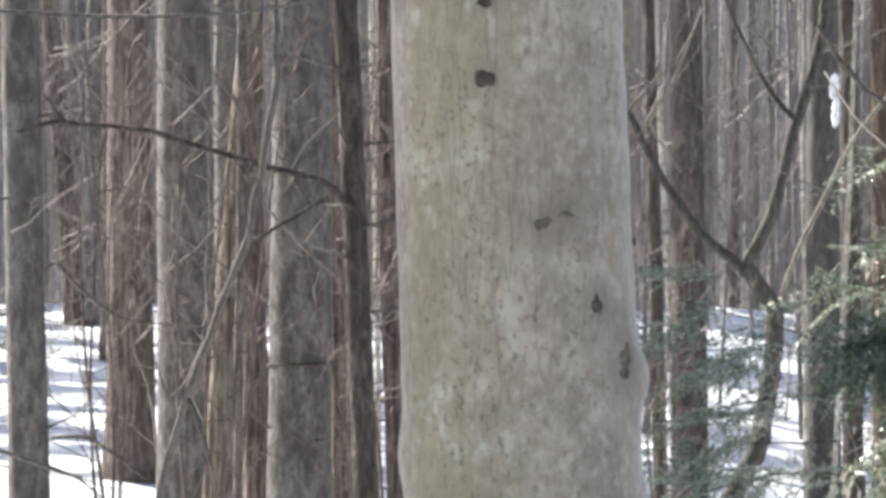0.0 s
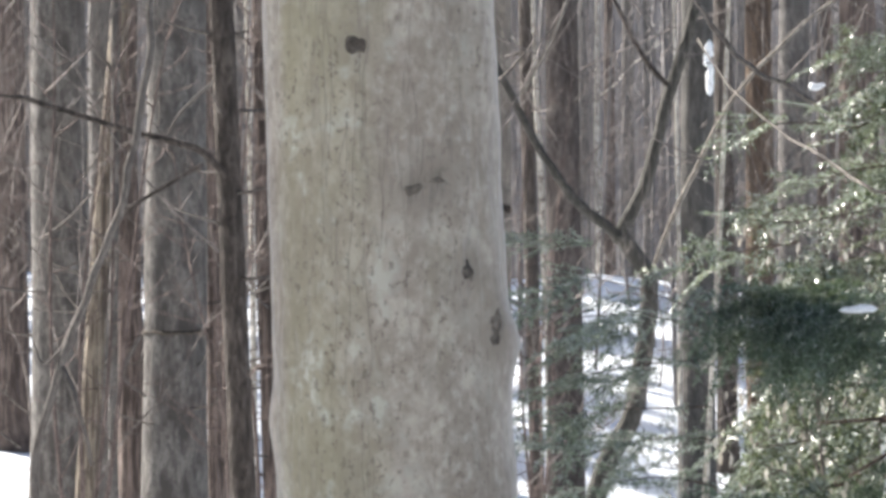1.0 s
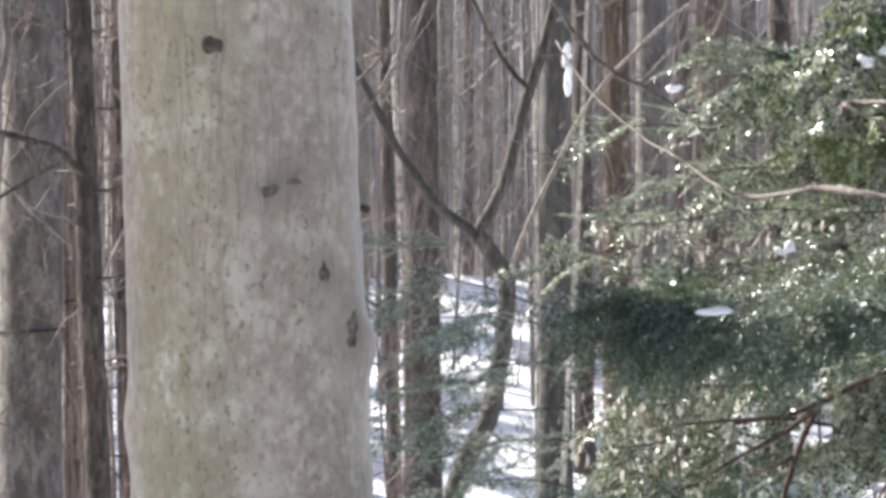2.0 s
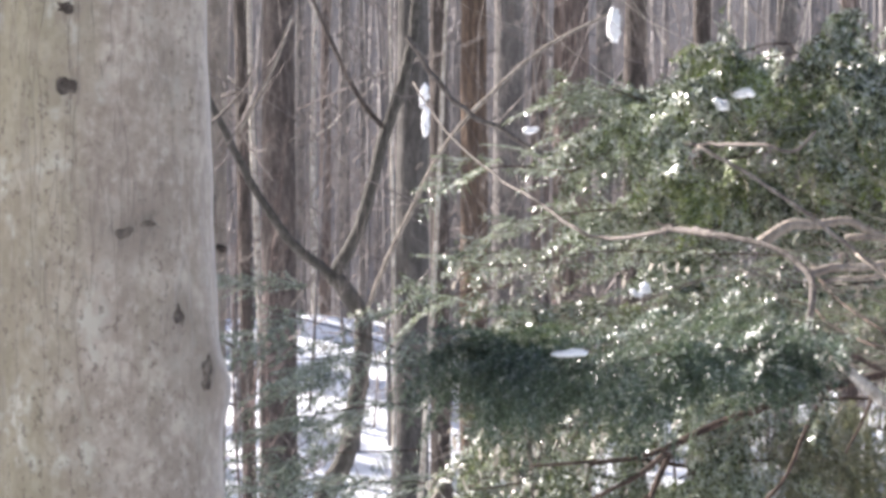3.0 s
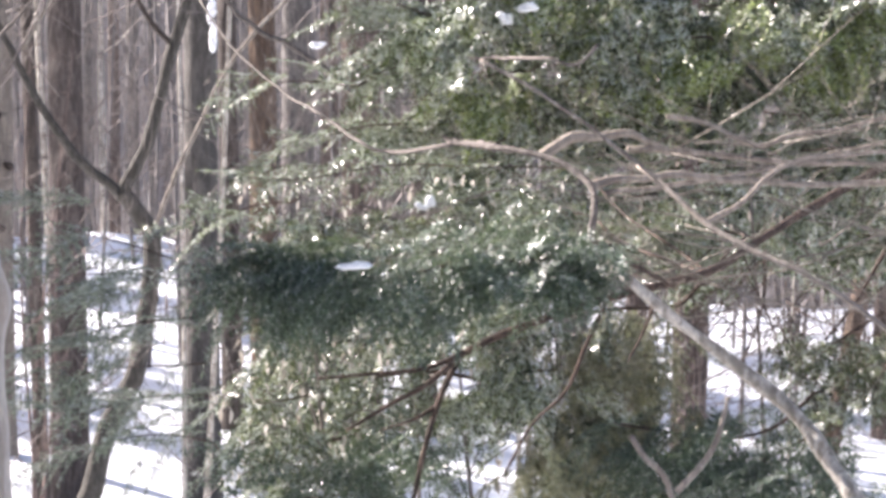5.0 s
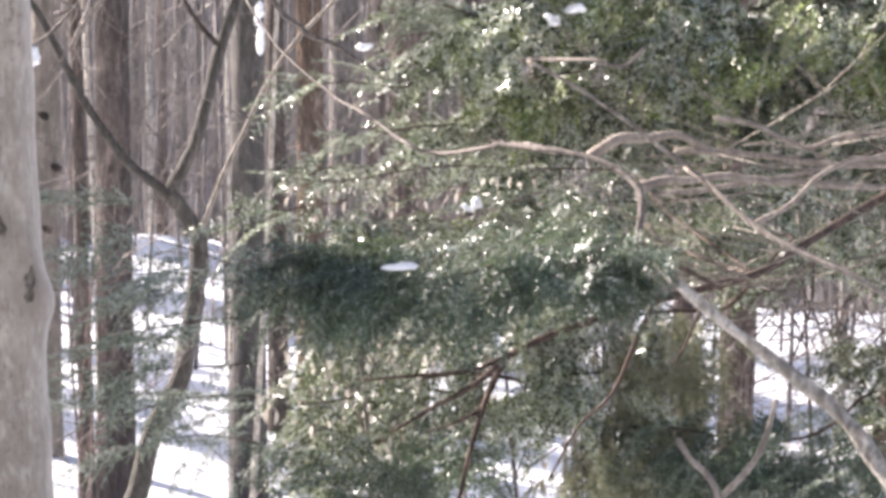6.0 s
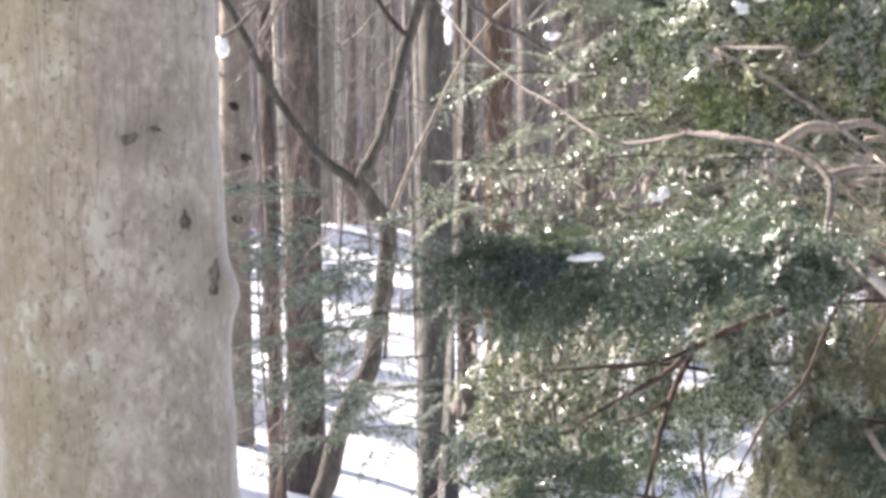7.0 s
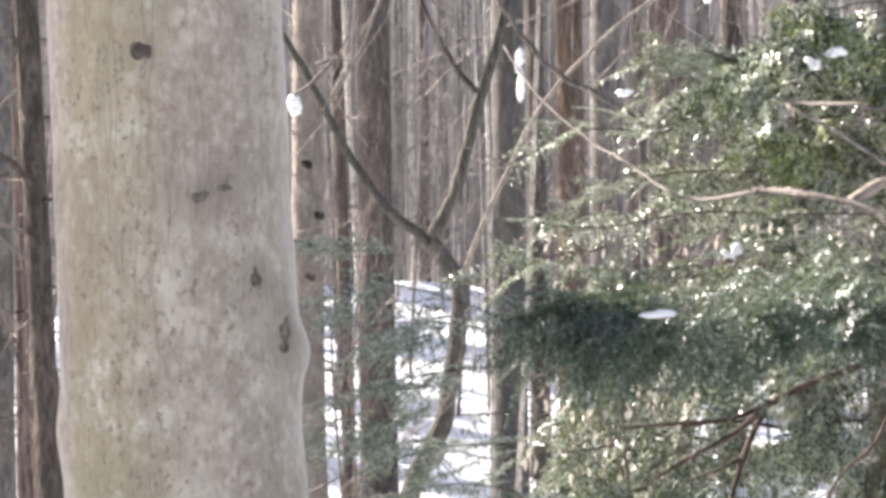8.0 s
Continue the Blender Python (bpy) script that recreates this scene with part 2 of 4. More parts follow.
def smooth_line(pts, steps=4):
    """A Catmull-Rom line through points with a radius each: (x, y, z, r)."""
    p = [np.array(q, float) for q in pts]
    p = [2 * p[0] - p[1], *p, 2 * p[-1] - p[-2]]
    out = []
    for i in range(1, len(p) - 2):
        for k in range(steps):
            t = k / steps
            out.append(0.5 * (2 * p[i] + (p[i + 1] - p[i - 1]) * t + (2 * p[i - 1] - 5 * p[i] + 4 * p[i + 1] - p[i + 2]) * t * t
                              + (3 * p[i] - p[i - 1] - 3 * p[i + 1] + p[i + 2]) * t ** 3))
    out.append(p[-2])
    return out


def tube(geo, line, sides=8, rough=0.0, lumps=6.0, seed=0.0):
    """A closed tube along a line of (x, y, z, r), its skin uneven by the share rough."""
    line = [np.array(q, float) for q in line]
    start = len(geo.v)
    ref = Vector((0.31, 0.87, 0.13))
    for i, q in enumerate(line):
        a, b = line[max(i - 1, 0)][:3], line[min(i + 1, len(line) - 1)][:3]
        way = Vector(b - a).normalized()
        s = way.cross(ref).normalized()
        o = s.cross(way)
        for k in range(sides):
            w = 2 * math.pi * k / sides
            d = s * math.cos(w) + o * math.sin(w)
            r = max(q[3], 0.0004)
            if rough:
                at = Vector(q[:3]) + d * r
                r *= 1 + rough * noise.noise(Vector((at.x * lumps + seed, at.y * lumps, at.z * lumps * 0.45)))
            geo.v.append(Vector(q[:3]) + d * r)
    for i in range(len(line) - 1):
        for k in range(sides):
            a, b = start + i * sides + k, start + i * sides + (k + 1) % sides
            geo.f.append((a, b, b + sides, a + sides))
    geo.f.append(tuple(start + k for k in reversed(range(sides))))
    geo.f.append(tuple(start + (len(line) - 1) * sides + k for k in range(sides)))
    return geo


def stem(points, r0, r1, steps=4):
    """Points to (x, y, z, r) with the radius running from r0 to r1."""
    gaps = [(Vector(b) - Vector(a)).length for a, b in zip(points, points[1:])]
    usual, even = sorted(gaps)[len(gaps) // 2], [points[0]]
    for a, b, g in zip(points, points[1:], gaps):
        k = max(1, min(12, round(g / max(usual, 0.02))))
        even += [tuple(Vector(a).lerp(Vector(b), i / k)) for i in range(1, k + 1)]
    points, n = even, len(even) - 1
    return smooth_line([(*p, r0 + (r1 - r0) * i / n) for i, p in enumerate(points)], steps)


# ---- ground: one sheet of snow, falling to a hollow, rising to a brow, falling away behind ----
def ground(x, y):
    s = max(-0.7, min(0.7, x / max(y, 6.0)))
    near = float(np.interp(s, (-0.7, -0.105, 0.08, 0.28, 0.7), (0.3, -0.18, -1.0, -1.6, -2.2)))
    brow = float(np.interp(s, (-0.7, -0.147, 0.1, 0.32, 0.7), (1.0, 0.75, 0.6, -0.62, -1.2)))
    z = float(np.interp(y, (3.0, 22.0, 45.0, 60.0, 2000.0), (0.0, near, brow, brow - 0.9, brow - 90.0)))
    calm = min(1.0, 60.0 / max(y, 1.0))
    return z + 0.1 * calm * noise.noise(Vector((x * 0.35, y * 0.3, 3.0))) + 0.035 * calm * noise.noise(Vector((x * 1.4, y * 1.1, 7.0)))


def spread(inner, outer, step):
    """Even steps out to inner, then growing ones to outer."""
    out, p, d = [], 0.0, step
    while p < outer:
        out.append(p)
        if p > inner:
            d *= 1.25
        p += d
    return out + [outer]


def build_ground():
    geo = Geo()
    right = spread(20.0, 1800.0, 0.3)
    xs = [-p for p in reversed(right[1:])] + right
    ys = [-p for p in reversed(spread(4.0, 1500.0, 0.8)[1:])] + spread(58.0, 2000.0, 0.3)
    for y in ys:
        for x in xs:
            geo.v.append((x, y, ground(x, y)))
    w = len(xs)
    for j in range(len(ys) - 1):
        for i in range(w - 1):
            a = j * w + i
            geo.f.append((a, a + 1, a + w + 1, a + w))
    single("ground", geo, SNOW, (0, 0, 0), "bright snow lying over an uneven forest floor", "snow", kind="structure")


build_ground()


def build_backdrop():
    geo = Geo()
    n = 60
    for i in range(n + 1):
        a = radians(-75 + 150 * i / n)
        x, y = 150 * math.sin(a), 150 * math.cos(a)
        geo.v += [(x, y, -14.0), (x, y, 16.0 + 2.5 * noise.noise(Vector((i * 0.7, 0, 0))))]
    geo.f = [(2 * i, 2 * i + 2, 2 * i + 3, 2 * i + 1) for i in range(n)]
    single("backdrop", geo, FAR_WOOD, (0, 0, 0), "hazy grey-brown depth of the bare wood", "woodland", kind="structure")


build_backdrop()


# ---- bare trees ----
def spray(geo, rnd, p, way, long, r, depth):
    """A bare limb that branches again and again."""
    q, d, n, pts = Vector(p), Vector(way).normalized(), 5, []
    for i in range(n + 1):
        pts.append((*q, r * (1 - 0.8 * i / n)))
        d = (d + Vector((rnd.uniform(-0.25, 0.25), rnd.uniform(-0.25, 0.25), rnd.uniform(-0.1, 0.22)))).normalized()
        q = q + d * long / n
        if depth and i > 0 and rnd.random() < 0.8:
            side = (d + Vector((rnd.uniform(-1.2, 1.2), rnd.uniform(-1.2, 1.2), rnd.uniform(-0.2, 0.7)))).normalized()
            spray(geo, rnd, q, side, long * rnd.uniform(0.35, 0.6), r * (1 - 0.8 * i / n) * 0.6, depth - 1)
    tube(geo, pts, 5 if r > 0.03 else 3)


def upright(name, foot, top, width, mat, label, category="tree", group="bare trees of the wood", height=11.0, limbs=5, seed=0, bend=0.0, flare=0.25, twigs=2, stubs=0):
    """A tree whose bole passes through two points, from the ground up, with limbs above."""
    rnd = random.Random(seed)
    a, b = Vector(foot), Vector(top)
    way = (b - a) / (b.z - a.z)
    g = ground(a.x, a.y)
    for _ in range(3):
        base = a + way * (g - a.z)
        g = ground(base.x, base.y)
    base = a + way * (g - a.z)
    ob = thing(name, base, label, category, group)
    r = width / 2
    line = []
    n = 16
    for i in range(n + 1):
        h = -0.15 + (height + 0.15) * (i / n) ** 1.6
        p = base + way * h
        sway = bend * math.sin(h * 1.1 + seed)
        wide = r * (1 + flare * math.exp(-max(h, 0) * 3.0)) * (1 - 0.72 * (max(h, 0) / height) ** 1.2)
        line.append((p.x + sway, p.y, p.z, wide))
    shaggy = mat in (BARK_RED, BARK_ORANGE, BARK_DARK)
    part("trunk", tube(Geo(), smooth_line(line, 5 if stubs else 2), 28 if stubs else 12, 0.1 if shaggy else 0.04, (3.2 if shaggy else 1.2) / max(width, 0.06), seed), mat, ob)
    for k in range(limbs):
        h = height * rnd.uniform(0.42, 0.95)
        p = base + way * h
        w, up = rnd.uniform(0, 6.28), rnd.uniform(0.35, 0.9)
        geo = Geo()
        spray(geo, rnd, p, (math.cos(w), math.sin(w), up), rnd.uniform(1.6, 3.6) * (1.2 - h / height * 0.5), min(r * 0.35, 0.05), twigs)
        tagged(part("limb", geo, mat, ob), kind="stuff")
    geo = Geo()
    for k in range(stubs):
        h = rnd.uniform(0.5, 3.6)
        p = base + way * h
        w = rnd.uniform(2.6, 6.8)
        d = Vector((math.cos(w), math.sin(w), rnd.uniform(-0.2, 0.6))).normalized()
        spray(geo, rnd, p + d * r * 0.8, d, rnd.uniform(0.12, 0.7), min(r * 0.2, 0.009), 1)
    if stubs:
        tagged(part("twig_spray", geo, BARK_TWIG, ob), kind="stuff")
    return ob


G_ = "smooth grey-barked tree, bare, standing in snow"
K_ = "dark brown-barked bare tree standing in snow"
R_ = "reddish-brown tree with shaggy furrowed bark in snow"
O_ = "orange-brown barked tree beside grey ones in snow"
P_ = "thin pale-barked sapling pole among bigger trees"
BOLES = [
    ((-2.097, 14.00, 2.835), (-2.050, 14.00, 0.365), 72, BARK_GREY, "smooth dark grey tree with a sunlit edge", 0.0),
    ((-5.568, 40.00, 5.128), (-5.008, 40.00, -1.928), 36, BARK_RED, R_, 0.0),
    ((-4.928, 40.00, 5.128), (-4.928, 40.00, -1.928), 34, BARK_GREY, G_, 0.0),
    ((-3.998, 34.00, 4.599), (-3.998, 34.00, -1.399), 36, BARK_RED, R_, 0.0),
    ((-2.446, 22.00, 3.540), (-2.429, 22.00, -0.340), 86, BARK_RED, "stout reddish-brown tree with shaggy bark, foot in snow", 0.0),
    ((-1.466, 16.00, 3.011), (-1.446, 16.00, 0.189), 104, BARK_GREY, "stout grey tree with a sunlit pale edge", 0.0),
    ((-1.375, 18.00, 3.188), (-1.354, 18.00, 0.012), 52, BARK_GREY, G_, 0.0),
    ((-1.129, 17.00, 3.099), (-1.142, 17.00, 0.101), 48, BARK_RED, R_, 0.03),
    ((-1.038, 15.40, 3.020), (-1.195, 15.40, 0.987), 36, BARK_TAN, "slim leaning tree with pale tan furrowed bark", 0.02),
    ((-0.694, 14.00, 2.835), (-0.711, 14.00, 0.365), 114, BARK_GREY, "stout grey tree with a ringed scar round it", 0.0),
    ((-0.660, 17.00, 3.099), (-0.626, 17.00, 0.101), 24, BARK_RED, R_, 0.0),
    ((-0.413, 12.00, 2.658), (-0.326, 12.00, 0.542), 46, BARK_DARK, "slim dark brown tree with one long bare limb", 0.0),
    ((-0.439, 18.00, 3.188), (-0.432, 18.00, 0.012), 12, BARK_PALE, P_, 0.02),
    ((-0.320, 16.00, 3.011), (-0.275, 16.00, 0.189), 28, BARK_RED, R_, 0.02),
    ((-0.288, 15.00, 2.923), (-0.246, 15.00, 0.277), 34, BARK_RED, R_, 0.02),
    ((-0.666, 18.50, 3.232), (-0.644, 18.50, -0.032), 30, BARK_RED, R_, 0.02),
    ((-1.092, 15.00, 2.923), (-1.068, 15.00, 0.277), 16, BARK_GREY, G_, 0.02),
    ((-6.017, 46.00, 5.657), (-5.998, 46.00, -2.457), 26, BARK_GREY, G_, 0.0),
    ((1.905, 25.00, 3.805), (2.045, 25.00, -0.605), 15, BARK_PALE, P_, 0.02),
    ((1.892, 22.00, 3.540), (1.927, 22.00, -0.340), 66, BARK_MAUVE, "dark furrowed tree behind the evergreen boughs", 0.0),
    ((1.506, 24.00, 3.503), (1.486, 24.00, -0.731), 62, BARK_BEIGE, "grey tree with dark knots and bare twigs", 0.0),
    ((1.504, 20.00, 1.364), (1.544, 20.00, -0.164), 26, BARK_DARK, K_, 0.0),
    ((2.953, 22.00, 3.524), (2.966, 22.00, -0.387), 64, BARK_SHADE, "grey tree with a pale edge and snow on a stub", 0.0),
    ((2.634, 18.00, 3.178), (2.538, 18.00, 1.144), 12, BARK_PALE, P_, 0.01),
    ((3.869, 27.00, 3.964), (3.906, 27.00, 0.913), 36, BARK_DARK, K_, 0.0),
    ((3.749, 24.00, 3.706), (3.767, 24.00, 0.990), 54, BARK_ORANGE, O_, 0.0),
    ((5.064, 30.00, 4.237), (5.075, 30.00, 0.836), 62, BARK_GREY, G_, 0.0),
    ((6.481, 36.00, 4.769), (6.510, 36.00, 0.682), 36, BARK_RED, R_, 0.0),
    ((4.601, 24.00, 3.718), (4.620, 24.00, 0.990), 76, BARK_RED, "broad reddish tree with peeling bark strips", 0.0),
    ((6.921, 34.00, 4.604), (6.962, 34.00, 0.734), 34, BARK_GREY, G_, 0.0),
    ((6.026, 28.00, 4.079), (6.025, 28.00, 0.888), 48, BARK_DARK, K_, 0.0),
    ((4.869, 52.00, 6.115), (4.908, 52.00, 0.271), 20, BARK_GREY, G_, 0.0),
    ((4.531, 46.00, 5.597), (4.566, 46.00, 0.425), 14, BARK_PALE, P_, 0.02),
    ((5.146, 50.00, 5.948), (5.144, 50.00, 0.322), 22, BARK_RED, R_, 0.0),
    ((6.015, 55.00, 6.387), (6.035, 55.00, 0.194), 24, BARK_GREY, G_, 0.0),
    ((5.581, 48.00, 5.783), (5.618, 48.00, 0.374), 16, BARK_GREY, G_, 0.0),
    ((2.527, 20.00, 3.348), (2.551, 20.00, 1.093), 9, BARK_PALE, P_, 0.01),
    ((5.011, 20.00, 1.821), (5.012, 20.00, 1.203), 9, BARK_PALE, P_, 0.01),
    ((5.240, 20.50, 1.827), (5.236, 20.50, 1.193), 8, BARK_PALE, P_, 0.01),
    ((8.224, 26.00, 0.534), (8.210, 26.00, -0.664), 66, BARK_RED, R_, 0.0),
    ((7.169, 20.00, 1.616), (7.150, 20.00, 0.689), 8, BARK_PALE, P_, 0.02),
    ((9.321, 24.00, 1.111), (9.047, 24.00, -0.211), 36, BARK_ORANGE, O_, 0.0),
    ((7.193, 30.00, 2.240), (7.194, 30.00, 0.389), 40, BARK_DARK, K_, 0.0),
    ((9.231, 34.00, 2.331), (9.234, 34.00, 0.219), 46, BARK_GREY, G_, 0.0),
    ((8.271, 28.00, 2.205), (8.275, 28.00, 0.457), 40, BARK_RED, R_, 0.0),
    ((11.765, 30.00, 3.532), (11.794, 30.00, 0.351), 50, BARK_RED, R_, 0.0),
]
KNOTTED, RINGED = [], []
for i, (a, b, px, mat, label, bend) in enumerate(BOLES):
    made = upright("bare_tree", a, b, px * a[1] / 5000, mat, label, "tree", seed=i + 1, bend=bend, height=7.0 if px < 16 else 17.0, limbs=3 if px < 16 else 10, stubs=3 if px < 16 else 9)
    if "dark knots" in label:
        KNOTTED.append(made)
    if "ringed scar" in label:
        RINGED.append(made)
for x, y, z in ((1.588, 23.84, 1.665), (1.495, 23.83, 1.413), (1.486, 23.83, 2.099), (1.512, 23.83, 1.146)):
    part("knot", tube(Geo(), [(x + 0.02, y + 0.03, z - 0.01, 0.03), (x, y, z, 0.034), (x - 0.03, y - 0.03, z + 0.012, 0.024), (x - 0.05, y - 0.05, z + 0.02, 0.008)], 9, 0.3, 30.0, z), SCAR_DARK, KNOTTED[0], "dark rotted branch stub")


# the old wire scar round the stout grey tree: a puckered collar
mid = Vector((-0.706, 14.00, 1.029))
collar = []
for k in range(41):
    w = 2 * math.pi * k / 40
    n = noise.noise(Vector((math.cos(w) * 2.5, math.sin(w) * 2.5, 1.0)))
    collar.append((mid.x + 0.157 * math.cos(w), mid.y + 0.157 * math.sin(w), mid.z + 0.014 * n, 0.011 + 0.02 * noise.noise(Vector((math.cos(w) * 7, math.sin(w) * 7, 9.0)))))
part("scar", tube(Geo(), collar, 8, 0.5, 40.0), SCAR, RINGED[0], "dark puckered ring scar")


def distant_trees():
    """Hundreds of stems too far to count."""
    rnd = random.Random(5)
    geo = Geo()
    for _ in range(430):
        y = rnd.uniform(48, 135)
        x = y * rnd.uniform(-0.28, 0.5)
        z = ground(x, y) - 0.2
        r = rnd.choice((0.05, 0.08, 0.12, 0.16, 0.2)) * rnd.uniform(0.8, 1.3)
        lean = rnd.uniform(-0.05, 0.05)
        h = rnd.uniform(12, 17)
        tube(geo, [(x + lean * q * h, y, z + q * h, r * (1 - 0.7 * q)) for q in (0, 0.25, 0.5, 0.75, 1.0)], 6)
        for q in (0.5, 0.7, 0.9):
            w = rnd.uniform(0, 6.28)
            spray(geo, rnd, (x + lean * q * h, y, z + q * h), (math.cos(w), math.sin(w), 0.5), rnd.uniform(1.5, 3.0), r * 0.3, 1 if q < 0.8 else 0)
    for _ in range(420):
        y = rnd.uniform(30, 70)
        x = y * rnd.choice((rnd.uniform(-0.25, -0.175), rnd.uniform(-0.12, 0.45), rnd.uniform(-0.12, 0.45)))
        z = ground(x, y) - 0.2
        lean, sway = rnd.uniform(-0.09, 0.09), rnd.uniform(-0.12, 0.12)
        h, r = rnd.uniform(5, 10), rnd.uniform(0.014, 0.04)
        tube(geo, [(x + lean * q * h + sway * math.sin(5 * q), y, z + q * h, r * (1 - 0.8 * q)) for q in (0, 0.15, 0.3, 0.45, 0.6, 0.8, 1.0)], 5)
        for q in (0.2, 0.35, 0.5, 0.65, 0.8):
            w = rnd.uniform(0, 6.28)
            spray(geo, rnd, (x + lean * q * h, y, z + q * h), (math.cos(w), math.sin(w), 0.7), rnd.uniform(0.6, 1.6), r * 0.35, 1)
    single("distant_trees", geo, BARK_FAR, (0, 60, 0), "crowd of bare grey-brown trees far back in the wood", "trees", kind="stuff")


BARK_FAR = bark("bark_far", (0.1, 0.093, 0.091), (0.24, 0.224, 0.22), (0.18, 0.167, 0.164), 6, 0.1, 0.01)
distant_trees()


def brush():
    """Fine bare twigs and saplings of the understorey."""
    rnd = random.Random(11)
    geo = Geo()

    def twig(p, way, long, r, depth):
        pts, q, d = [], Vector(p), Vector(way).normalized()
        n = 5 if depth > 1 else 4
        for i in range(n + 1):
            pts.append((*q, r * (1 - 0.75 * i / n)))
            d = (d + Vector((rnd.uniform(-0.3, 0.3), rnd.uniform(-0.2, 0.2), rnd.uniform(-0.12, 0.3)))).normalized()
            q = q + d * long / n
            if depth and i > 0 and rnd.random() < 0.75:
                side = (d + Vector((rnd.uniform(-1.2, 1.2), rnd.uniform(-0.6, 0.6), rnd.uniform(-0.1, 0.7)))).normalized()
                twig(q, side, long * rnd.uniform(0.3, 0.6), r * 0.55, depth - 1)
        tube(geo, pts, 3)

    for _ in range(640):
        y = rnd.uniform(12.5, 40)
        x = y * rnd.uniform(-0.2, 0.42)
        z = ground(x, y)
        rise = rnd.uniform(0.4, 3.6)
        twig((x, y, z + rise), (rnd.uniform(-1, 1), rnd.uniform(-0.4, 0.4), rnd.uniform(-0.2, 1.0)), rnd.uniform(0.6, 1.7), rnd.uniform(0.004, 0.008), 2)
    for _ in range(1800):
        y = rnd.uniform(28, 58)
        x = y * rnd.uniform(-0.2, 0.42)
        twig((x, y, ground(x, y) + rnd.uniform(0.1, 5.5)), (rnd.uniform(-1, 1), 0, rnd.uniform(-0.2, 1.2)), rnd.uniform(0.7, 1.9), rnd.uniform(0.006, 0.011), 1)
    single("brush", geo, BARK_BRUSH, (0, 20, 0), "tangle of fine bare twigs in the understorey", "twigs", kind="stuff")


brush()


# ---- the young forked tree ----
def branch(parent, name, points, px0, px1, d, mat, sides=8, label="", rough=0.12, kink=0.3):
    """A limb through points; its thickness is told as seen from the path's start, in 5000ths of the distance."""
    line = stem(points, px0 * d / 10000, px1 * d / 10000, 5)
    for q in line[1:]:
        for k in range(3):
            q[k] += kink * q[3] * noise.noise(Vector((q[0] * 9 + 5 * k, q[1] * 9, q[2] * 9)))
    return part(name, tube(Geo(), line, sides, rough, 9.0, px0), mat, parent, label)


def forked_tree():
    low = (1.626, 16.00, 0.171)
    foot = (low[0] - 0.25, 16.0, ground(low[0] - 0.25, 16.0) - 0.05)
    ob = thing("forked_tree", foot, "young grey tree forking low into two limbs", "tree", "bare trees of the wood")
    branch(ob, "trunk", [foot, low, (1.771, 16.00, 0.433), (1.834, 16.00, 0.755), (1.875, 16.00, 1.077), (1.875, 16.00, 1.244), (1.777, 16.00, 1.408), (1.693, 16.00, 1.501)], 40, 30, 16, BARK_FORK, 10)
    branch(ob, "limb", [(1.745, 16.00, 1.446), (1.654, 16.00, 1.533), (1.508, 16.00, 1.639), (1.363, 16.00, 1.814), (1.202, 16.00, 2.070), (1.024, 16.00, 2.420), (0.912, 16.00, 2.611), (0.768, 16.00, 2.833), (0.655, 16.00, 3.118)], 21, 8, 16, BARK_FORK)
    branch(ob, "limb", [(1.699, 16.00, 1.469), (1.744, 16.00, 1.572), (1.815, 16.00, 1.681), (1.879, 16.00, 1.849), (1.943, 16.00, 2.107), (2.024, 16.00, 2.397), (2.088, 16.00, 2.591), (2.143, 16.00, 2.817), (2.184, 16.00, 3.205)], 24, 19, 16, BARK_FORK)
    branch(ob, "twig", [(1.880, 15.80, 1.322), (1.991, 15.60, 1.655), (2.103, 15.50, 1.906), (2.167, 15.40, 2.075), (2.293, 15.30, 2.289), (2.464, 15.20, 2.486), (2.725, 15.10, 2.728), (3.077, 15.00, 2.923)], 10, 6, 15.5, BARK_MID, 6)
    branch(ob, "twig", [(1.991, 16.00, 2.339), (1.877, 16.00, 2.460), (1.764, 16.00, 2.652), (1.650, 16.00, 2.892), (1.552, 16.00, 3.131)], 11, 6, 16, BARK_DARK, 6)
    branch(ob, "twig", [(1.146, 15.90, 2.296), (1.280, 15.80, 2.539), (1.366, 15.70, 2.754), (1.428, 15.70, 2.944)], 8, 6, 16, BARK_MID, 6)
    return ob


forked_tree()


# ---- slim dark tree's long limb, the leaning sapling and loose branches ----
def limb_thing(name, rows, mat, label, base):
    ob = thing(name, base, label, "branch", "bare branches")
    for k, (points, a, b, d) in enumerate(rows):
        branch(ob, "stem" if k == 0 else "twig", points, a, b, d, mat, 7, kink=0.8)
    return ob


limb_thing("bare_branch", [
    ([(-0.346, 12.00, 1.734), (-0.438, 11.90, 1.828), (-0.529, 11.80, 1.886), (-0.758, 11.70, 1.946), (-0.891, 11.60, 1.985), (-1.136, 11.50, 2.062), (-1.297, 11.40, 2.088), (-1.433, 11.30, 2.095), (-1.532, 11.20, 2.106), (-1.674, 11.10, 2.057)], 14, 6, 12),
    ([(-1.433, 11.30, 2.095), (-1.501, 11.30, 2.104), (-1.602, 11.30, 2.224)], 7, 3, 11.3),
    ([(-0.481, 11.80, 1.815), (-0.618, 11.70, 1.731), (-0.798, 11.60, 1.602), (-0.883, 11.50, 1.441)], 9, 5, 12),
], BARK_DARK, "long thin bare limb arching from a slim dark tree", (-0.346, 12.00, 1.734))

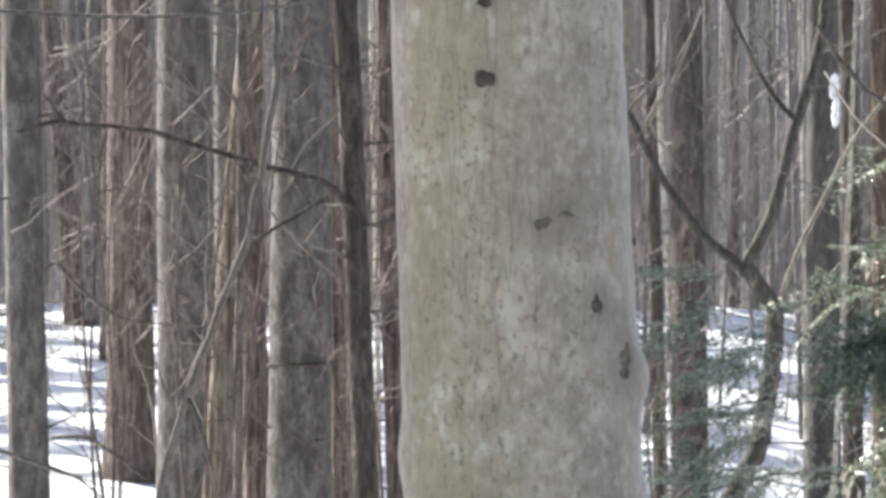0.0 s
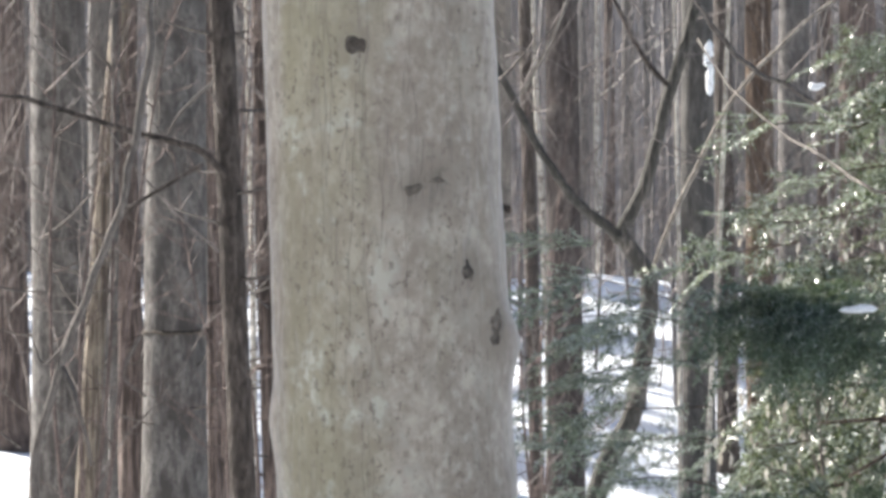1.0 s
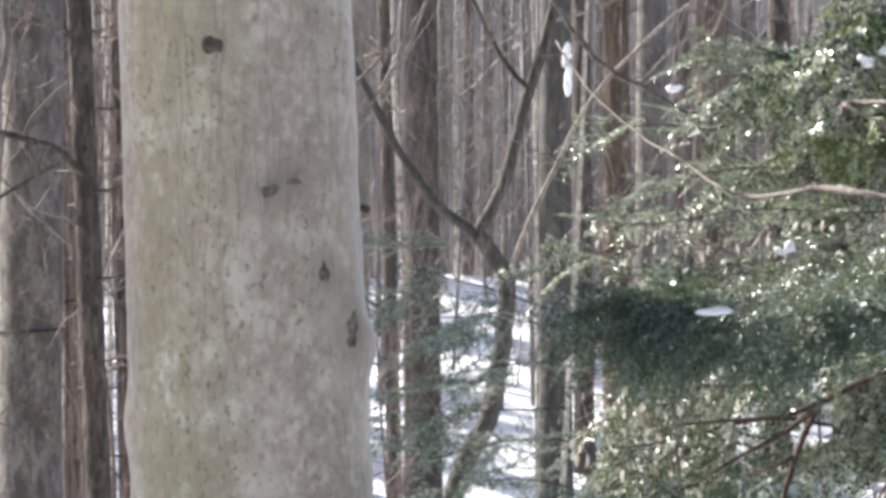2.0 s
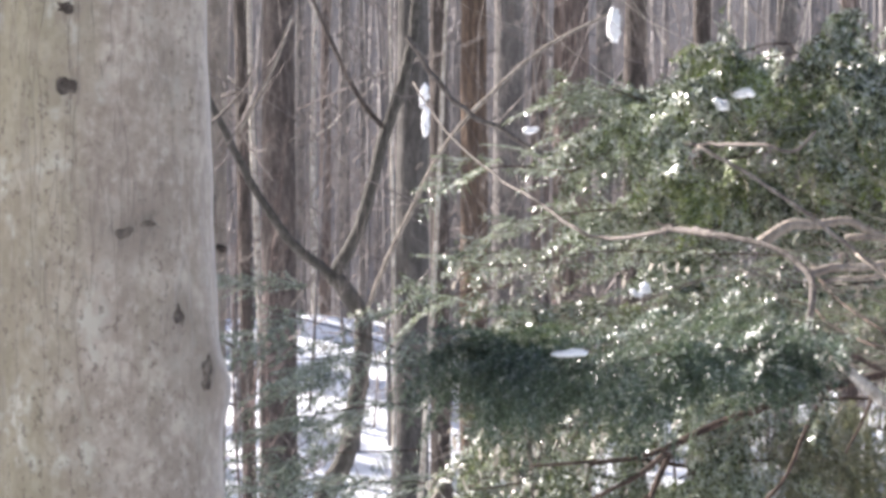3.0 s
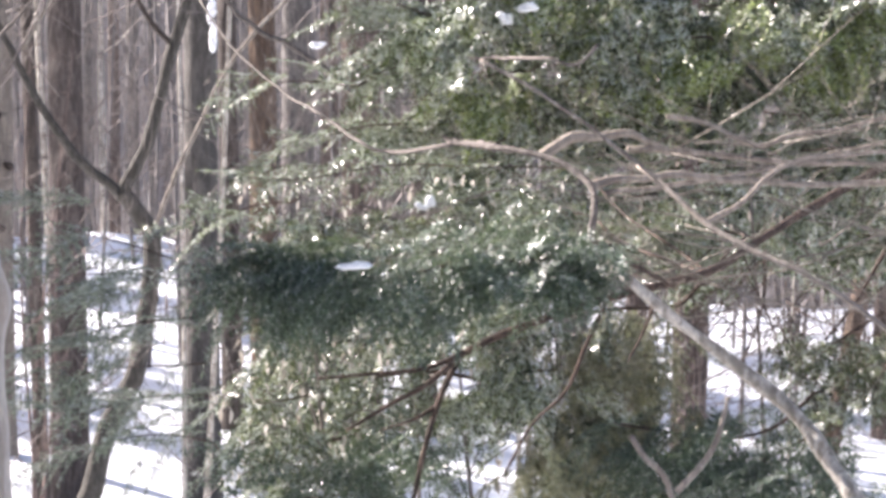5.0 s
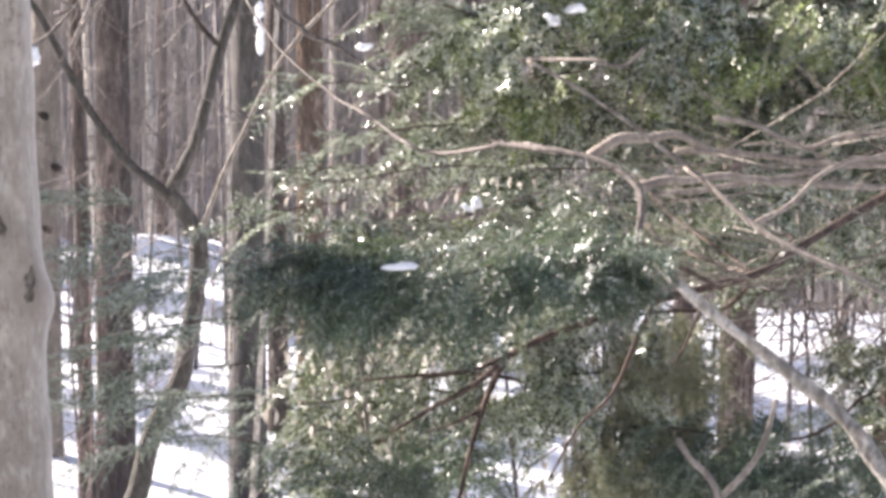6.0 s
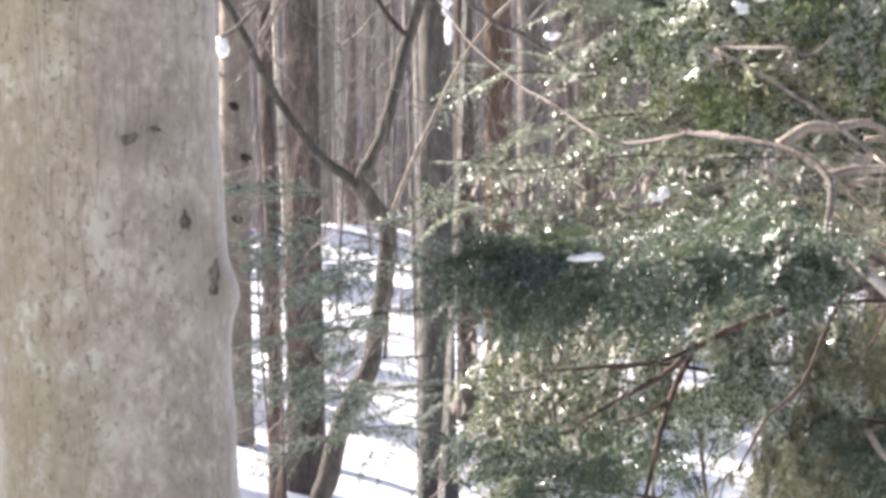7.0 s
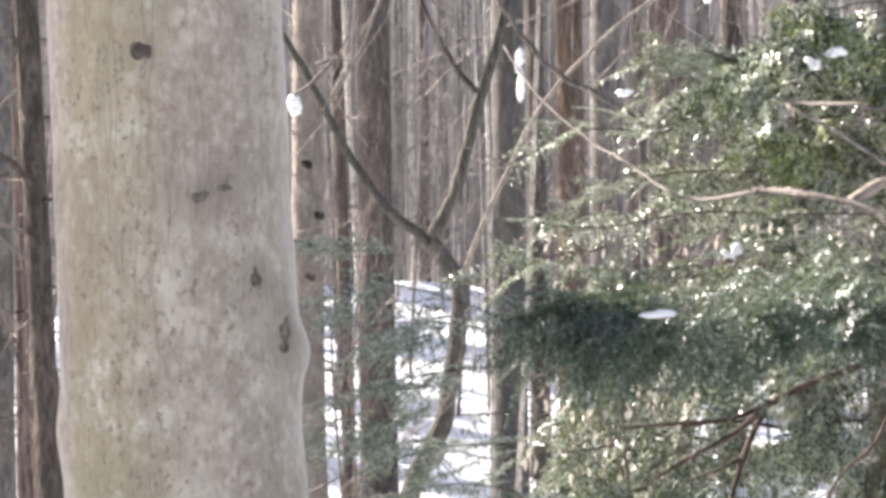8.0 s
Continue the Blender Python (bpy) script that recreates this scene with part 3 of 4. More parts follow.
limb_thing("leaning_sapling", [
    ([(-1.15, 11.5, -0.2), (-1.148, 11.50, 0.586), (-1.090, 11.50, 0.866), (-1.010, 11.50, 1.096), (-0.906, 11.50, 1.372), (-0.810, 11.50, 1.602), (-0.741, 11.50, 1.901), (-0.695, 11.50, 2.154), (-0.676, 11.50, 2.384), (-0.690, 11.50, 2.706)], 16, 13, 11.5),
    ([(-1.044, 11.50, 1.004), (-0.955, 11.40, 0.804), (-0.910, 11.40, 0.595)], 10, 6, 11.5),
    ([(-1.010, 11.50, 1.096), (-1.113, 11.50, 1.004), (-1.171, 11.50, 1.142)], 7, 3, 11.5),
], BARK_TWIG, "thin curved sapling leaning across thicker trees", (-1.15, 11.5, -0.2))

LOOSE = [
    [(-1.778, 13.00, 1.538), (-1.674, 13.00, 1.421), (-1.544, 13.00, 1.317), (-1.414, 13.00, 1.265), (-1.232, 13.00, 1.252)],
    [(-1.804, 13.00, 0.732), (-1.648, 13.00, 0.732), (-1.531, 13.00, 0.667), (-1.362, 13.00, 0.537)],
    [(-1.930, 12.00, 0.762), (-1.666, 12.00, 0.666), (-1.546, 12.00, 0.623), (-1.426, 12.00, 0.522)],
    [(-0.452, 13.00, 2.240), (-0.582, 13.00, 2.123), (-0.660, 13.00, 2.032), (-0.725, 13.00, 1.889)],
    [(-1.986, 13.00, 1.668), (-1.895, 13.00, 1.720), (-1.843, 13.00, 1.785)],
    [(-1.411, 9.00, 2.358), (-1.051, 9.00, 2.340), (-0.727, 9.00, 2.349), (-0.608, 10.00, 2.452), (-0.471, 11.00, 2.579), (-0.413, 12.00, 2.706)],
    [(-0.672, 15.00, 2.593), (-0.522, 15.00, 2.563), (-0.312, 15.00, 2.587)],
    [(-0.459, 14.00, 0.819), (-0.375, 14.00, 0.875), (-0.263, 14.00, 0.903)],
    [(-1.355, 14.00, 1.491), (-1.229, 14.00, 1.589), (-1.117, 14.00, 1.715)],
    [(-1.077, 15.00, 2.308), (-1.107, 15.00, 2.398), (-1.152, 15.00, 2.443), (-1.212, 15.00, 2.533)],
    [(-0.816, 13.00, 1.057), (-0.894, 13.00, 0.875), (-0.790, 13.00, 0.771)],
    [(1.324, 20.00, 2.724), (1.464, 20.00, 2.784), (1.544, 20.00, 2.924)],
    [(0.927, 14.00, 1.196), (1.038, 14.00, 1.111), (1.071, 14.00, 0.914)],
    [(0.710, 12.00, 2.141), (0.771, 12.00, 2.177), (0.819, 12.00, 2.225), (0.904, 12.00, 2.320)],
]
for k, pts in enumerate(LOOSE):
    d = pts[0][1]
    base = pts[0]
    ob = single("bare_twig", tube(Geo(), stem(pts, 9 * d / 10000, 4 * d / 10000, 4), 5), BARK_TWIG, base, "thin bare grey-brown twig in the understorey", "twig", "bare twigs")


# ---- bare shrubs between the trees ----
BARK_SHRUB = bark("bark_shrub", (0.08, 0.06, 0.053), (0.27, 0.208, 0.187), (0.17, 0.13, 0.117), 50, 0.3, 0.001)


def shrub(x, y, lean, seed):
    """A few thin whips from one foot, with crooked side twigs all the way up."""
    rnd = random.Random(seed)
    foot = Vector((x, y, ground(x, y) - 0.03))
    ob = thing("bare_shrub", foot, "bare shrub of thin reddish-brown whips in snow", "shrub", "bare shrubs")
    twigs = Geo()
    for k in range(4):
        tall, side = rnd.uniform(2.2, 3.4), lean + rnd.uniform(-0.12, 0.12)
        pts = [foot + Vector((side * t * tall + 0.05 * math.sin(5 * t + k), rnd.uniform(-0.1, 0.1) * t, tall * t)) for t in (0, 0.2, 0.4, 0.6, 0.8, 1.0)]
        line = stem([tuple(p) for p in pts], rnd.uniform(0.009, 0.014), 0.003, 4)
        part("whip", tube(Geo(), line, 6, 0.15, 20.0, seed + k), BARK_SHRUB, ob)
        for q in line[3:]:
            if rnd.random() < 0.75:
                w = rnd.uniform(0, 6.28)
                spray(twigs, rnd, q[:3], (math.cos(w), 0.5 * math.sin(w), rnd.uniform(-0.1, 0.9)), rnd.uniform(0.15, 0.5), 0.0045, 1)
    tagged(part("twig_spray", twigs, BARK_SHRUB, ob), kind="stuff")


for x, y, lean, seed in ((-0.36, 13.3, -0.03, 31), (-0.33, 14.6, 0.02, 32), (-1.08, 12.6, 0.06, 33), (-1.62, 13.6, -0.04, 34), (1.38, 18.5, 0.03, 35)):
    shrub(x, y, lean, seed)


# ---- the beech close by ----
def beech():
    foot, top = (0.114, 3.50, 0.999), (0.077, 3.50, 1.909)
    a, b = Vector(foot), Vector(top)
    way = (b - a) / (b.z - a.z)
    base = a + way * (ground(a.x, a.y) - a.z)
    ob = thing("beech_tree", base, "smooth grey beech trunk with green algae and dark knots", "tree")
    geo = Geo()
    sides = 96
    heights = [-0.2 + 0.05 * i for i in range(22)] + [0.9 + 0.012 * i for i in range(110)] + [2.25 + 0.25 * i for i in range(46)]
    swell = [(0.0, 1.46, 0.015, 0.034, 0.38), (0.5, 1.5, 0.007, 0.05, 0.25), (3.12, 1.36, 0.007, 0.04, 0.3), (2.1, 1.2, 0.004, 0.06, 0.5)]

    def skin(w, h):
        """The point of the bark at the turn w and height h, and the way out."""
        p = base + way * h
        r = max(0.1455 * (1 + 0.45 * math.exp(-max(h, 0) * 3.6)) - 0.0092 * (h - 1.6), 0.03)
        d = Vector((math.cos(w), -math.sin(w), 0))
        q = p + d * r
        e = 0.003 * noise.noise(Vector((q.x * 7, q.y * 7, q.z * 3.2))) + 0.0026 * noise.noise(Vector((q.x * 28, q.y * 28, q.z * 16)))
        for sw, sh, size, tall, broad in swell:
            gap = (w - sw + math.pi) % (2 * math.pi) - math.pi
            e += size * math.exp(-((h - sh) / tall) ** 2 - (gap / broad) ** 2)
        return p + d * (r + e), d

    for h in heights:
        for k in range(sides):
            geo.v.append(skin(2 * math.pi * k / sides, h)[0])
    for i in range(len(heights) - 1):
        for k in range(sides):
            m, n = i * sides + k, i * sides + (k + 1) % sides
            geo.f.append((m, m + sides, n + sides, n))
    rnd = random.Random(3)
    for k in range(9):
        h = rnd.uniform(4.5, 11)
        p = base + way * h
        w = rnd.uniform(0, 6.28)
        long = rnd.uniform(1.2, 2.6)
        pts = [(p.x + math.cos(w) * long * t, p.y + math.sin(w) * long * t, p.z + 0.6 * long * t + 0.3 * t * t) for t in (0, 0.35, 0.7, 1)]
        part("limb", tube(Geo(), stem(pts, 0.04, 0.008, 3), 7), BARK_GREY, ob)
    # old branch scars: puckered rings round a dark hollow
    scars = [(*(0.048, 3.36, 1.804), 0.0125, 0.0105, 0.2, 0.03), (*(0.046, 3.36, 1.896), 0.012, 0.007, 0.0, 0.025), (*(0.120, 3.36, 1.630), 0.0105, 0.008, 0.5, 0.05),
             (*(0.147, 3.37, 1.642), 0.011, 0.0042, 0.1, 0.04), (*(0.185, 3.39, 1.533), 0.009, 0.0145, 0.1, 0.03), (*(0.217, 3.43, 1.469), 0.008, 0.015, -0.1, 0.035), (*(0.219, 3.43, 1.450), 0.009, 0.0075, 0.3, 0.035)]
    skins = []
    for x, y, z, wide, tall, turn, reach in scars:
        h = z - base.z
        mid = math.acos(max(-1.0, min(1.0, (x - (base + way * h).x) / 0.147)))
        skins.append((skin(mid, h)[0] - base, reach))
    part("trunk", geo, beech_bark(skins), ob)
    for x, y, z, wide, tall, turn, reach in scars:
        h = z - base.z
        axis = base + way * h
        mid = math.acos(max(-1.0, min(1.0, (x - axis.x) / 0.147)))
        knot = Geo()
        rings = [(1.15, -0.002), (0.95, 0.0006), (0.75, 0.0014), (0.5, 0.0012), (0.3, 0.001), (0.1, 0.0008)]
        for s, lift in rings:
            for k in range(18):
                w = 2 * math.pi * k / 18
                wob = 1 + 0.85 * noise.noise(Vector((math.cos(w) * 1.3 + x * 40, math.sin(w) * 1.3, z * 30 + s * 0.4)))
                c, v = math.cos(w) * wide * s * wob, math.sin(w) * tall * s * wob
                c, v = c * math.cos(turn) - v * math.sin(turn), c * math.sin(turn) + v * math.cos(turn)
                at, out = skin(mid - c / 0.147, h + v)
                knot.v.append(at + out * lift)
        for i in range(len(rings) - 1):
            for k in range(18):
                m, n = i * 18 + k, i * 18 + (k + 1) % 18
                knot.f.append((m, n, n + 18, m + 18))
        knot.f.append(tuple(5 * 18 + k for k in range(18)))
        part("knot", knot, SCAR if z > 1.7 else SCAR_SOFT, ob, "dark puckered branch scar")


beech()


# ---- hemlocks ----
def frond_shape(rnd, long, gap=0.0085, needle=0.018, wide=0.0088):
    """One flat spray: a twig with side twigs, needles in two ranks, as loose triangles in its own plane (x along)."""
    tri = []

    def rank(px, py, ax, ay, length):
        n = max(2, int(length / gap))
        t = (np.arange(n) + 0.5) / n * length
        for s in (-1, 1):
            swing = s * np.radians(58 + 14 * rnd.standard_normal(n))
            cx, cy = ax * np.cos(swing) - ay * np.sin(swing), ax * np.sin(swing) + ay * np.cos(swing)
            ln = needle * (0.7 + 0.45 * rnd.random(n)) * np.clip(1.25 - t / length, 0.45, 1)
            bx, by = px + ax * t, py + ay * t
            lift = needle * 0.2 * rnd.standard_normal(n)
            a = np.stack([bx - ax * wide * 0.5, by - ay * wide * 0.5, 0 * t], -1)
            b = np.stack([bx + ax * wide * 0.5, by + ay * wide * 0.5, wide * 0.3 * rnd.standard_normal(n)], -1)
            c = np.stack([bx + cx * ln, by + cy * ln, lift * 2], -1)
            tri.append(np.stack([a, b, c], 1))

    rank(0, 0, 1, 0, long)
    n = int(long / 0.017)
    for i in range(n):
        t = (i + 0.6) / n
        s = 1 if i % 2 else -1
        ln = long * 0.42 * (1 - t) ** 0.7 * rnd.uniform(0.6, 1.15) + 0.01
        w = np.radians(s * rnd.uniform(42, 62))
        rank(t * long, 0, np.cos(w), np.sin(w), ln)
    # the bare twig
    tri.append(np.array([[[0, -0.0016, 0], [long, 0, 0], [0, 0.0016, 0]], [[0, 0, -0.0016], [long, 0, 0], [0, 0, 0.0016]]]))
    out = np.concatenate(tri)
    out[..., 2] -= 0.25 * out[..., 0] ** 2 / max(long, 0.01) + 0.1 * np.abs(out[..., 1])
    return out


_rng = np.random.default_rng(4)
FRONDS = [frond_shape(_rng, ln, 0.0135, 0.028, 0.0095) for ln in (0.13, 0.16, 0.19, 0.22, 0.25, 0.28) for _ in range(2)]
FEATHER = [frond_shape(_rng, ln, 0.0062, 0.014, 0.0056) for ln in (0.16, 0.2, 0.24, 0.28)]
FINE = [frond_shape(_rng, ln, 0.0095, 0.021, 0.0068) for ln in (0.16, 0.2, 0.24, 0.28)]
CHUNKY = [frond_shape(_rng, ln, 0.03, 0.05, 0.034) for ln in (0.2, 0.26, 0.32)]
COARSE = [frond_shape(_rng, ln, 0.019, 0.038, 0.0145) for ln in (0.16, 0.2, 0.24, 0.28, 0.32)]


def foliage(line, count, tall, deep, rng, droop=0.25, coarse=False, hang=0.0, size=1.0, flat=0.5, shapes=None, bias=0.85, cluster=5, wander=0.7):
    """Sprays strewn about a bough's line; tall and deep are the half widths of the strewing, in metres."""
    pts = np.array([q[:3] for q in line])
    seg = np.linalg.norm(np.diff(pts, axis=0), axis=1)
    run = np.r_[0, np.cumsum(seg)]
    shapes = shapes or (COARSE if coarse else FRONDS)
    out = []
    for i in range(count):
        if i % cluster == 0:
            s = rng.random() ** bias * run[-1]
            heart = np.array([np.interp(s, run, pts[:, k]) for k in range(3)])
            k = min(np.searchsorted(run, s), len(pts) - 1)
            way = pts[k] - pts[max(k - 1, 0)]
            way = way / (np.linalg.norm(way) + 1e-9)
            heart = heart + np.array([rng.normal() * 0.05, rng.normal() * deep * 0.6, rng.normal() * tall * 0.6 - hang * rng.random()])
            lean, dip = rng.normal() * wander, rng.normal() * 0.2
        p = heart + np.array([rng.normal() * 0.035, rng.normal() * 0.035, rng.normal() * 0.022])
        yaw = math.atan2(way[1], way[0]) + lean + rng.normal() * 0.8 * wander
        pitch = -droop + dip + rng.normal() * 0.2 - hang * 1.6 * rng.random()
        roll = rng.normal() * flat
        m = np.array((Matrix.Rotation(yaw, 3, "Z") @ Matrix.Rotation(-pitch, 3, "Y") @ Matrix.Rotation(roll, 3, "X")))
        out.append((shapes[rng.integers(len(shapes))] * size * rng.uniform(0.75, 1.2)) @ m.T + p)
    return np.concatenate(out)


def bough(tree, points, r0, r1, count, tall, deep, leaf, seed, label="", skip=False, **more):
    line = stem(points, r0, r1, 6)
    for q in line[1:]:
        q[2] += 0.045 * noise.noise(Vector((q[0] * 2.4, q[1], seed * 1.7)))
        q[1] += 0.05 * noise.noise(Vector((q[0] * 2.0, seed * 2.3, 4.0)))
    ob = part("bough", tube(Geo(), line, 7, 0.12, 12.0, seed), BARK_HEMLOCK, tree)
    leafy = stem(points[1:], r0, r1, 6) if skip else line
    part("foliage", foliage(leafy, count, tall, deep, np.random.default_rng(seed), **more), leaf, ob, label)
    return ob


def hemlock():
    x, y = 4.1, 8.4
    base = (x, y, ground(x, y))
    ob = thing("hemlock_tree", base, "green hemlock with long drooping boughs touched by snow", "tree", "hemlocks")
    part("trunk", tube(Geo(), smooth_line([(x + 0.02 * h, y, base[2] + h - 0.2, 0.17 * (1 - h / 13.5)) for h in (0, 1, 2, 4, 6, 8, 10, 13)], 4), 16, 0.1, 6.0), BARK_HEMLOCK, ob)
    t = (x, y)
    # the near dark bough and its feathery tip
    DARK = "dark blue-green needles"
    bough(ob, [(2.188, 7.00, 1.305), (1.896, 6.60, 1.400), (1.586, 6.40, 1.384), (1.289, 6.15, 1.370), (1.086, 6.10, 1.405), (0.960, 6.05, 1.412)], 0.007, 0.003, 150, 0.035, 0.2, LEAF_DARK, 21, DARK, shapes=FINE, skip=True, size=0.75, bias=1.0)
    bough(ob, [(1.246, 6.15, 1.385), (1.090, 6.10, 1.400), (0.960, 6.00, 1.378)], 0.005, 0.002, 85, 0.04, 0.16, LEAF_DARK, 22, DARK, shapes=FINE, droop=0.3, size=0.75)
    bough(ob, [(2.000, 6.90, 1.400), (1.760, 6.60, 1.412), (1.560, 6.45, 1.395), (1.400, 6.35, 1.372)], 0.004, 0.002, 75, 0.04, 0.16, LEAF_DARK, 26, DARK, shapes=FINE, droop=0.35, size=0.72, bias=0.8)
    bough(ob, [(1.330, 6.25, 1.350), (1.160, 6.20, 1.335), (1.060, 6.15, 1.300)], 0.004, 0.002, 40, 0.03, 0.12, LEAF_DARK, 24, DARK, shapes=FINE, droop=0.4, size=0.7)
    for k, (p, q, n) in enumerate([((0.810, 6.00, 1.398), (0.530, 5.95, 1.494), 11), ((0.822, 6.00, 1.362), (0.542, 5.95, 1.390), 9), ((0.829, 6.05, 1.287), (0.516, 6.00, 1.257), 11), ((0.848, 6.10, 1.185), (0.522, 6.00, 1.161), 11), ((0.860, 6.10, 1.111), (0.545, 6.00, 1.082), 11), ((0.898, 6.20, 0.977), (0.602, 6.10, 0.993), 9)]):
        mid = tuple((Vector(p) + Vector(q)) / 2 + Vector((0, 0, 0.012)))
        bough(ob, [p, mid, q], 0.0022, 0.001, n, 0.025, 0.1, LEAF_FEATHER, 30 + k, droop=0.08, flat=0.3, size=0.9, cluster=1, wander=0.45, shapes=FEATHER)
    # the lower brown bough that forks
    stem_line = [(x, y, 2.05), (2.846, 7.80, 1.490), (2.344, 7.20, 1.333), (1.963, 6.90, 1.275), (1.717, 6.80, 1.211), (1.588, 6.80, 1.154)]
    fork = branch(ob, "bough", stem_line, 22, 13, 7, BARK_HEMLOCK, 9, "bare red-brown bough")
    for pts, a, b in [([(1.590, 6.80, 1.157), (1.477, 6.75, 1.120), (1.326, 6.70, 1.112), (1.201, 6.70, 1.103)], 11, 6), ([(1.582, 6.80, 1.150), (1.466, 6.70, 1.082), (1.372, 6.65, 1.044), (1.252, 6.60, 0.985)], 14, 6),
                      ([(1.573, 6.80, 1.140), (1.516, 6.75, 1.050), (1.466, 6.70, 0.931), (1.431, 6.70, 0.780)], 14, 9), ([(1.508, 6.75, 1.029), (1.438, 6.70, 1.000), (1.354, 6.70, 0.974)], 9, 4),
                      ([(1.986, 6.90, 1.279), (1.934, 6.90, 1.175), (1.875, 6.90, 1.046), (1.786, 6.90, 0.962), (1.713, 6.90, 0.835)], 10, 5), ([(2.143, 7.00, 1.283), (2.120, 7.00, 1.210), (2.067, 7.00, 1.109)], 9, 5),
                      ([(2.613, 7.50, 1.384), (2.571, 7.40, 1.231), (2.473, 7.30, 1.068)], 8, 4), ([(3.091, 7.80, 1.374), (2.987, 7.80, 1.209), (2.900, 7.80, 1.110)], 12, 6)]:
        part("twig", tube(Geo(), stem(pts, a * 6.4 / 10000, b * 6 / 10000, 5), 6, 0.15, 40.0), BARK_HEMLOCK, fork)
    for k, (p, q, n, leaf) in enumerate([((2.097, 7.80, 1.137), (1.271, 7.50, 1.118), 56, LEAF_GREEN), ((2.158, 7.90, 1.212), (1.342, 7.60, 1.204), 50, LEAF_GREEN), ((1.964, 7.80, 1.025), (1.163, 7.40, 0.975), 75, LEAF_GREEN),
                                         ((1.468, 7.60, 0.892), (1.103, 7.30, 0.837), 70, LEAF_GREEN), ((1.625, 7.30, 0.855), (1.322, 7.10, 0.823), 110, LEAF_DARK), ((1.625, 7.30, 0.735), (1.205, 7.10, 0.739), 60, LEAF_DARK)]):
        mid = tuple((Vector(p) + Vector(q)) / 2 + Vector((0, 0, 0.02)))
        bough(ob, [p, mid, q], 0.007, 0.002, int(n * 0.55), 0.1, 0.3, leaf, 50 + k, droop=0.35, flat=0.8, size=0.68)
    for k, (p, q, n, leaf) in enumerate([((2.272, 8.60, 1.170), (1.319, 8.20, 1.174), 95, LEAF_GREEN), ((2.162, 8.60, 1.038), (1.269, 8.20, 1.041), 105, LEAF_BACK), ((1.908, 8.60, 0.900), (1.252, 8.20, 0.942), 95, LEAF_GREEN), ((1.618, 8.40, 0.783), (1.235, 8.20, 0.793), 75, LEAF_BACK), ((2.345, 8.60, 1.303), (1.514, 8.40, 1.264), 90, LEAF_GREEN)]):
        mid = tuple((Vector(p) + Vector(q)) / 2 + Vector((0, 0, 0.03)))
        bough(ob, [p, mid, q], 0.005, 0.002, int(n * 0.55), 0.09, 0.3, leaf, 70 + k, droop=0.35, flat=0.9, size=0.78)
    # yellow-green sprays behind the forked bough
    for k, (p, q, n) in enumerate([((2.125, 7.7, 1.185), (1.767, 7.5, 1.153), 55), ((2.076, 7.7, 1.058), (1.751, 7.5, 0.998), 55), ((2.011, 7.9, 1.258), (1.651, 7.7, 1.222), 45)]):
        mid = tuple((Vector(p) + Vector(q)) / 2 + Vector((0, 0, 0.02)))
        bough(ob, [p, mid, q], 0.004, 0.002, n, 0.07, 0.2, LEAF_BACK, 160 + k, droop=0.4, flat=0.8, size=0.7)
    # dead brown twigs under the boughs
    rnd = random.Random(15)
    geo = Geo()
    for k in range(46):
        a, b = Vector((2.551, 7.90, 1.308)), Vector((3.238, 7.90, 1.168))
        p = a.lerp(b, rnd.random()) + Vector((0, rnd.uniform(-0.4, 0.6), rnd.uniform(-0.12, 0.12)))
        spray(geo, rnd, p, (rnd.uniform(-1, 0.4), rnd.uniform(-0.3, 0.3), -rnd.uniform(0.2, 1.2)), rnd.uniform(0.2, 0.5), rnd.uniform(0.002, 0.0038), 2)
    tagged(part("twig_spray", geo, BARK_HEMLOCK, ob), kind="stuff")
    # the old olive curtain of hanging sprays
    bough(ob, [(2.472, 7.60, 1.287), (2.465, 7.90, 1.201), (2.215, 7.80, 1.208), (1.989, 7.80, 1.186)], 0.008, 0.004, 330, 0.03, 0.22, LEAF_OLIVE, 60, "olive-brown hanging needles", skip=True, hang=0.6, droop=0.95, wander=0.4, flat=0.6, size=0.95, shapes=FEATHER, cluster=3)
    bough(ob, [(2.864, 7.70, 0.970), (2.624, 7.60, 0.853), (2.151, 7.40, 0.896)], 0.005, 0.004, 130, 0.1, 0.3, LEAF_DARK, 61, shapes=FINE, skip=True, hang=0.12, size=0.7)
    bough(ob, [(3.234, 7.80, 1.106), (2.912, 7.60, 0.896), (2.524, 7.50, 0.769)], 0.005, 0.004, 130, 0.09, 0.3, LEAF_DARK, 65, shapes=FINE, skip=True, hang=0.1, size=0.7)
    bough(ob, [(3.234, 7.80, 1.106), (3.131, 7.90, 1.169), (2.865, 7.80, 1.045)], 0.005, 0.003, 90, 0.08, 0.3, LEAF_GREEN, 66, skip=True, hang=0.1, size=0.7)
    bough(ob, [(2.344, 7.20, 1.337), (2.906, 8.60, 1.426), (2.364, 8.40, 1.379)], 0.005, 0.003, 130, 0.1, 0.3, LEAF_GREEN, 62, skip=True, flat=0.8, size=0.7)
    bough(ob, [(2.344, 7.20, 1.337), (2.398, 8.80, 1.606), (1.784, 8.70, 1.606), (1.304, 8.60, 1.597)], 0.005, 0.002, 18, 0.06, 0.3, LEAF_GREEN, 63, skip=True, flat=0.35, droop=0.12, size=0.85, bias=1.0, cluster=3, shapes=FEATHER)
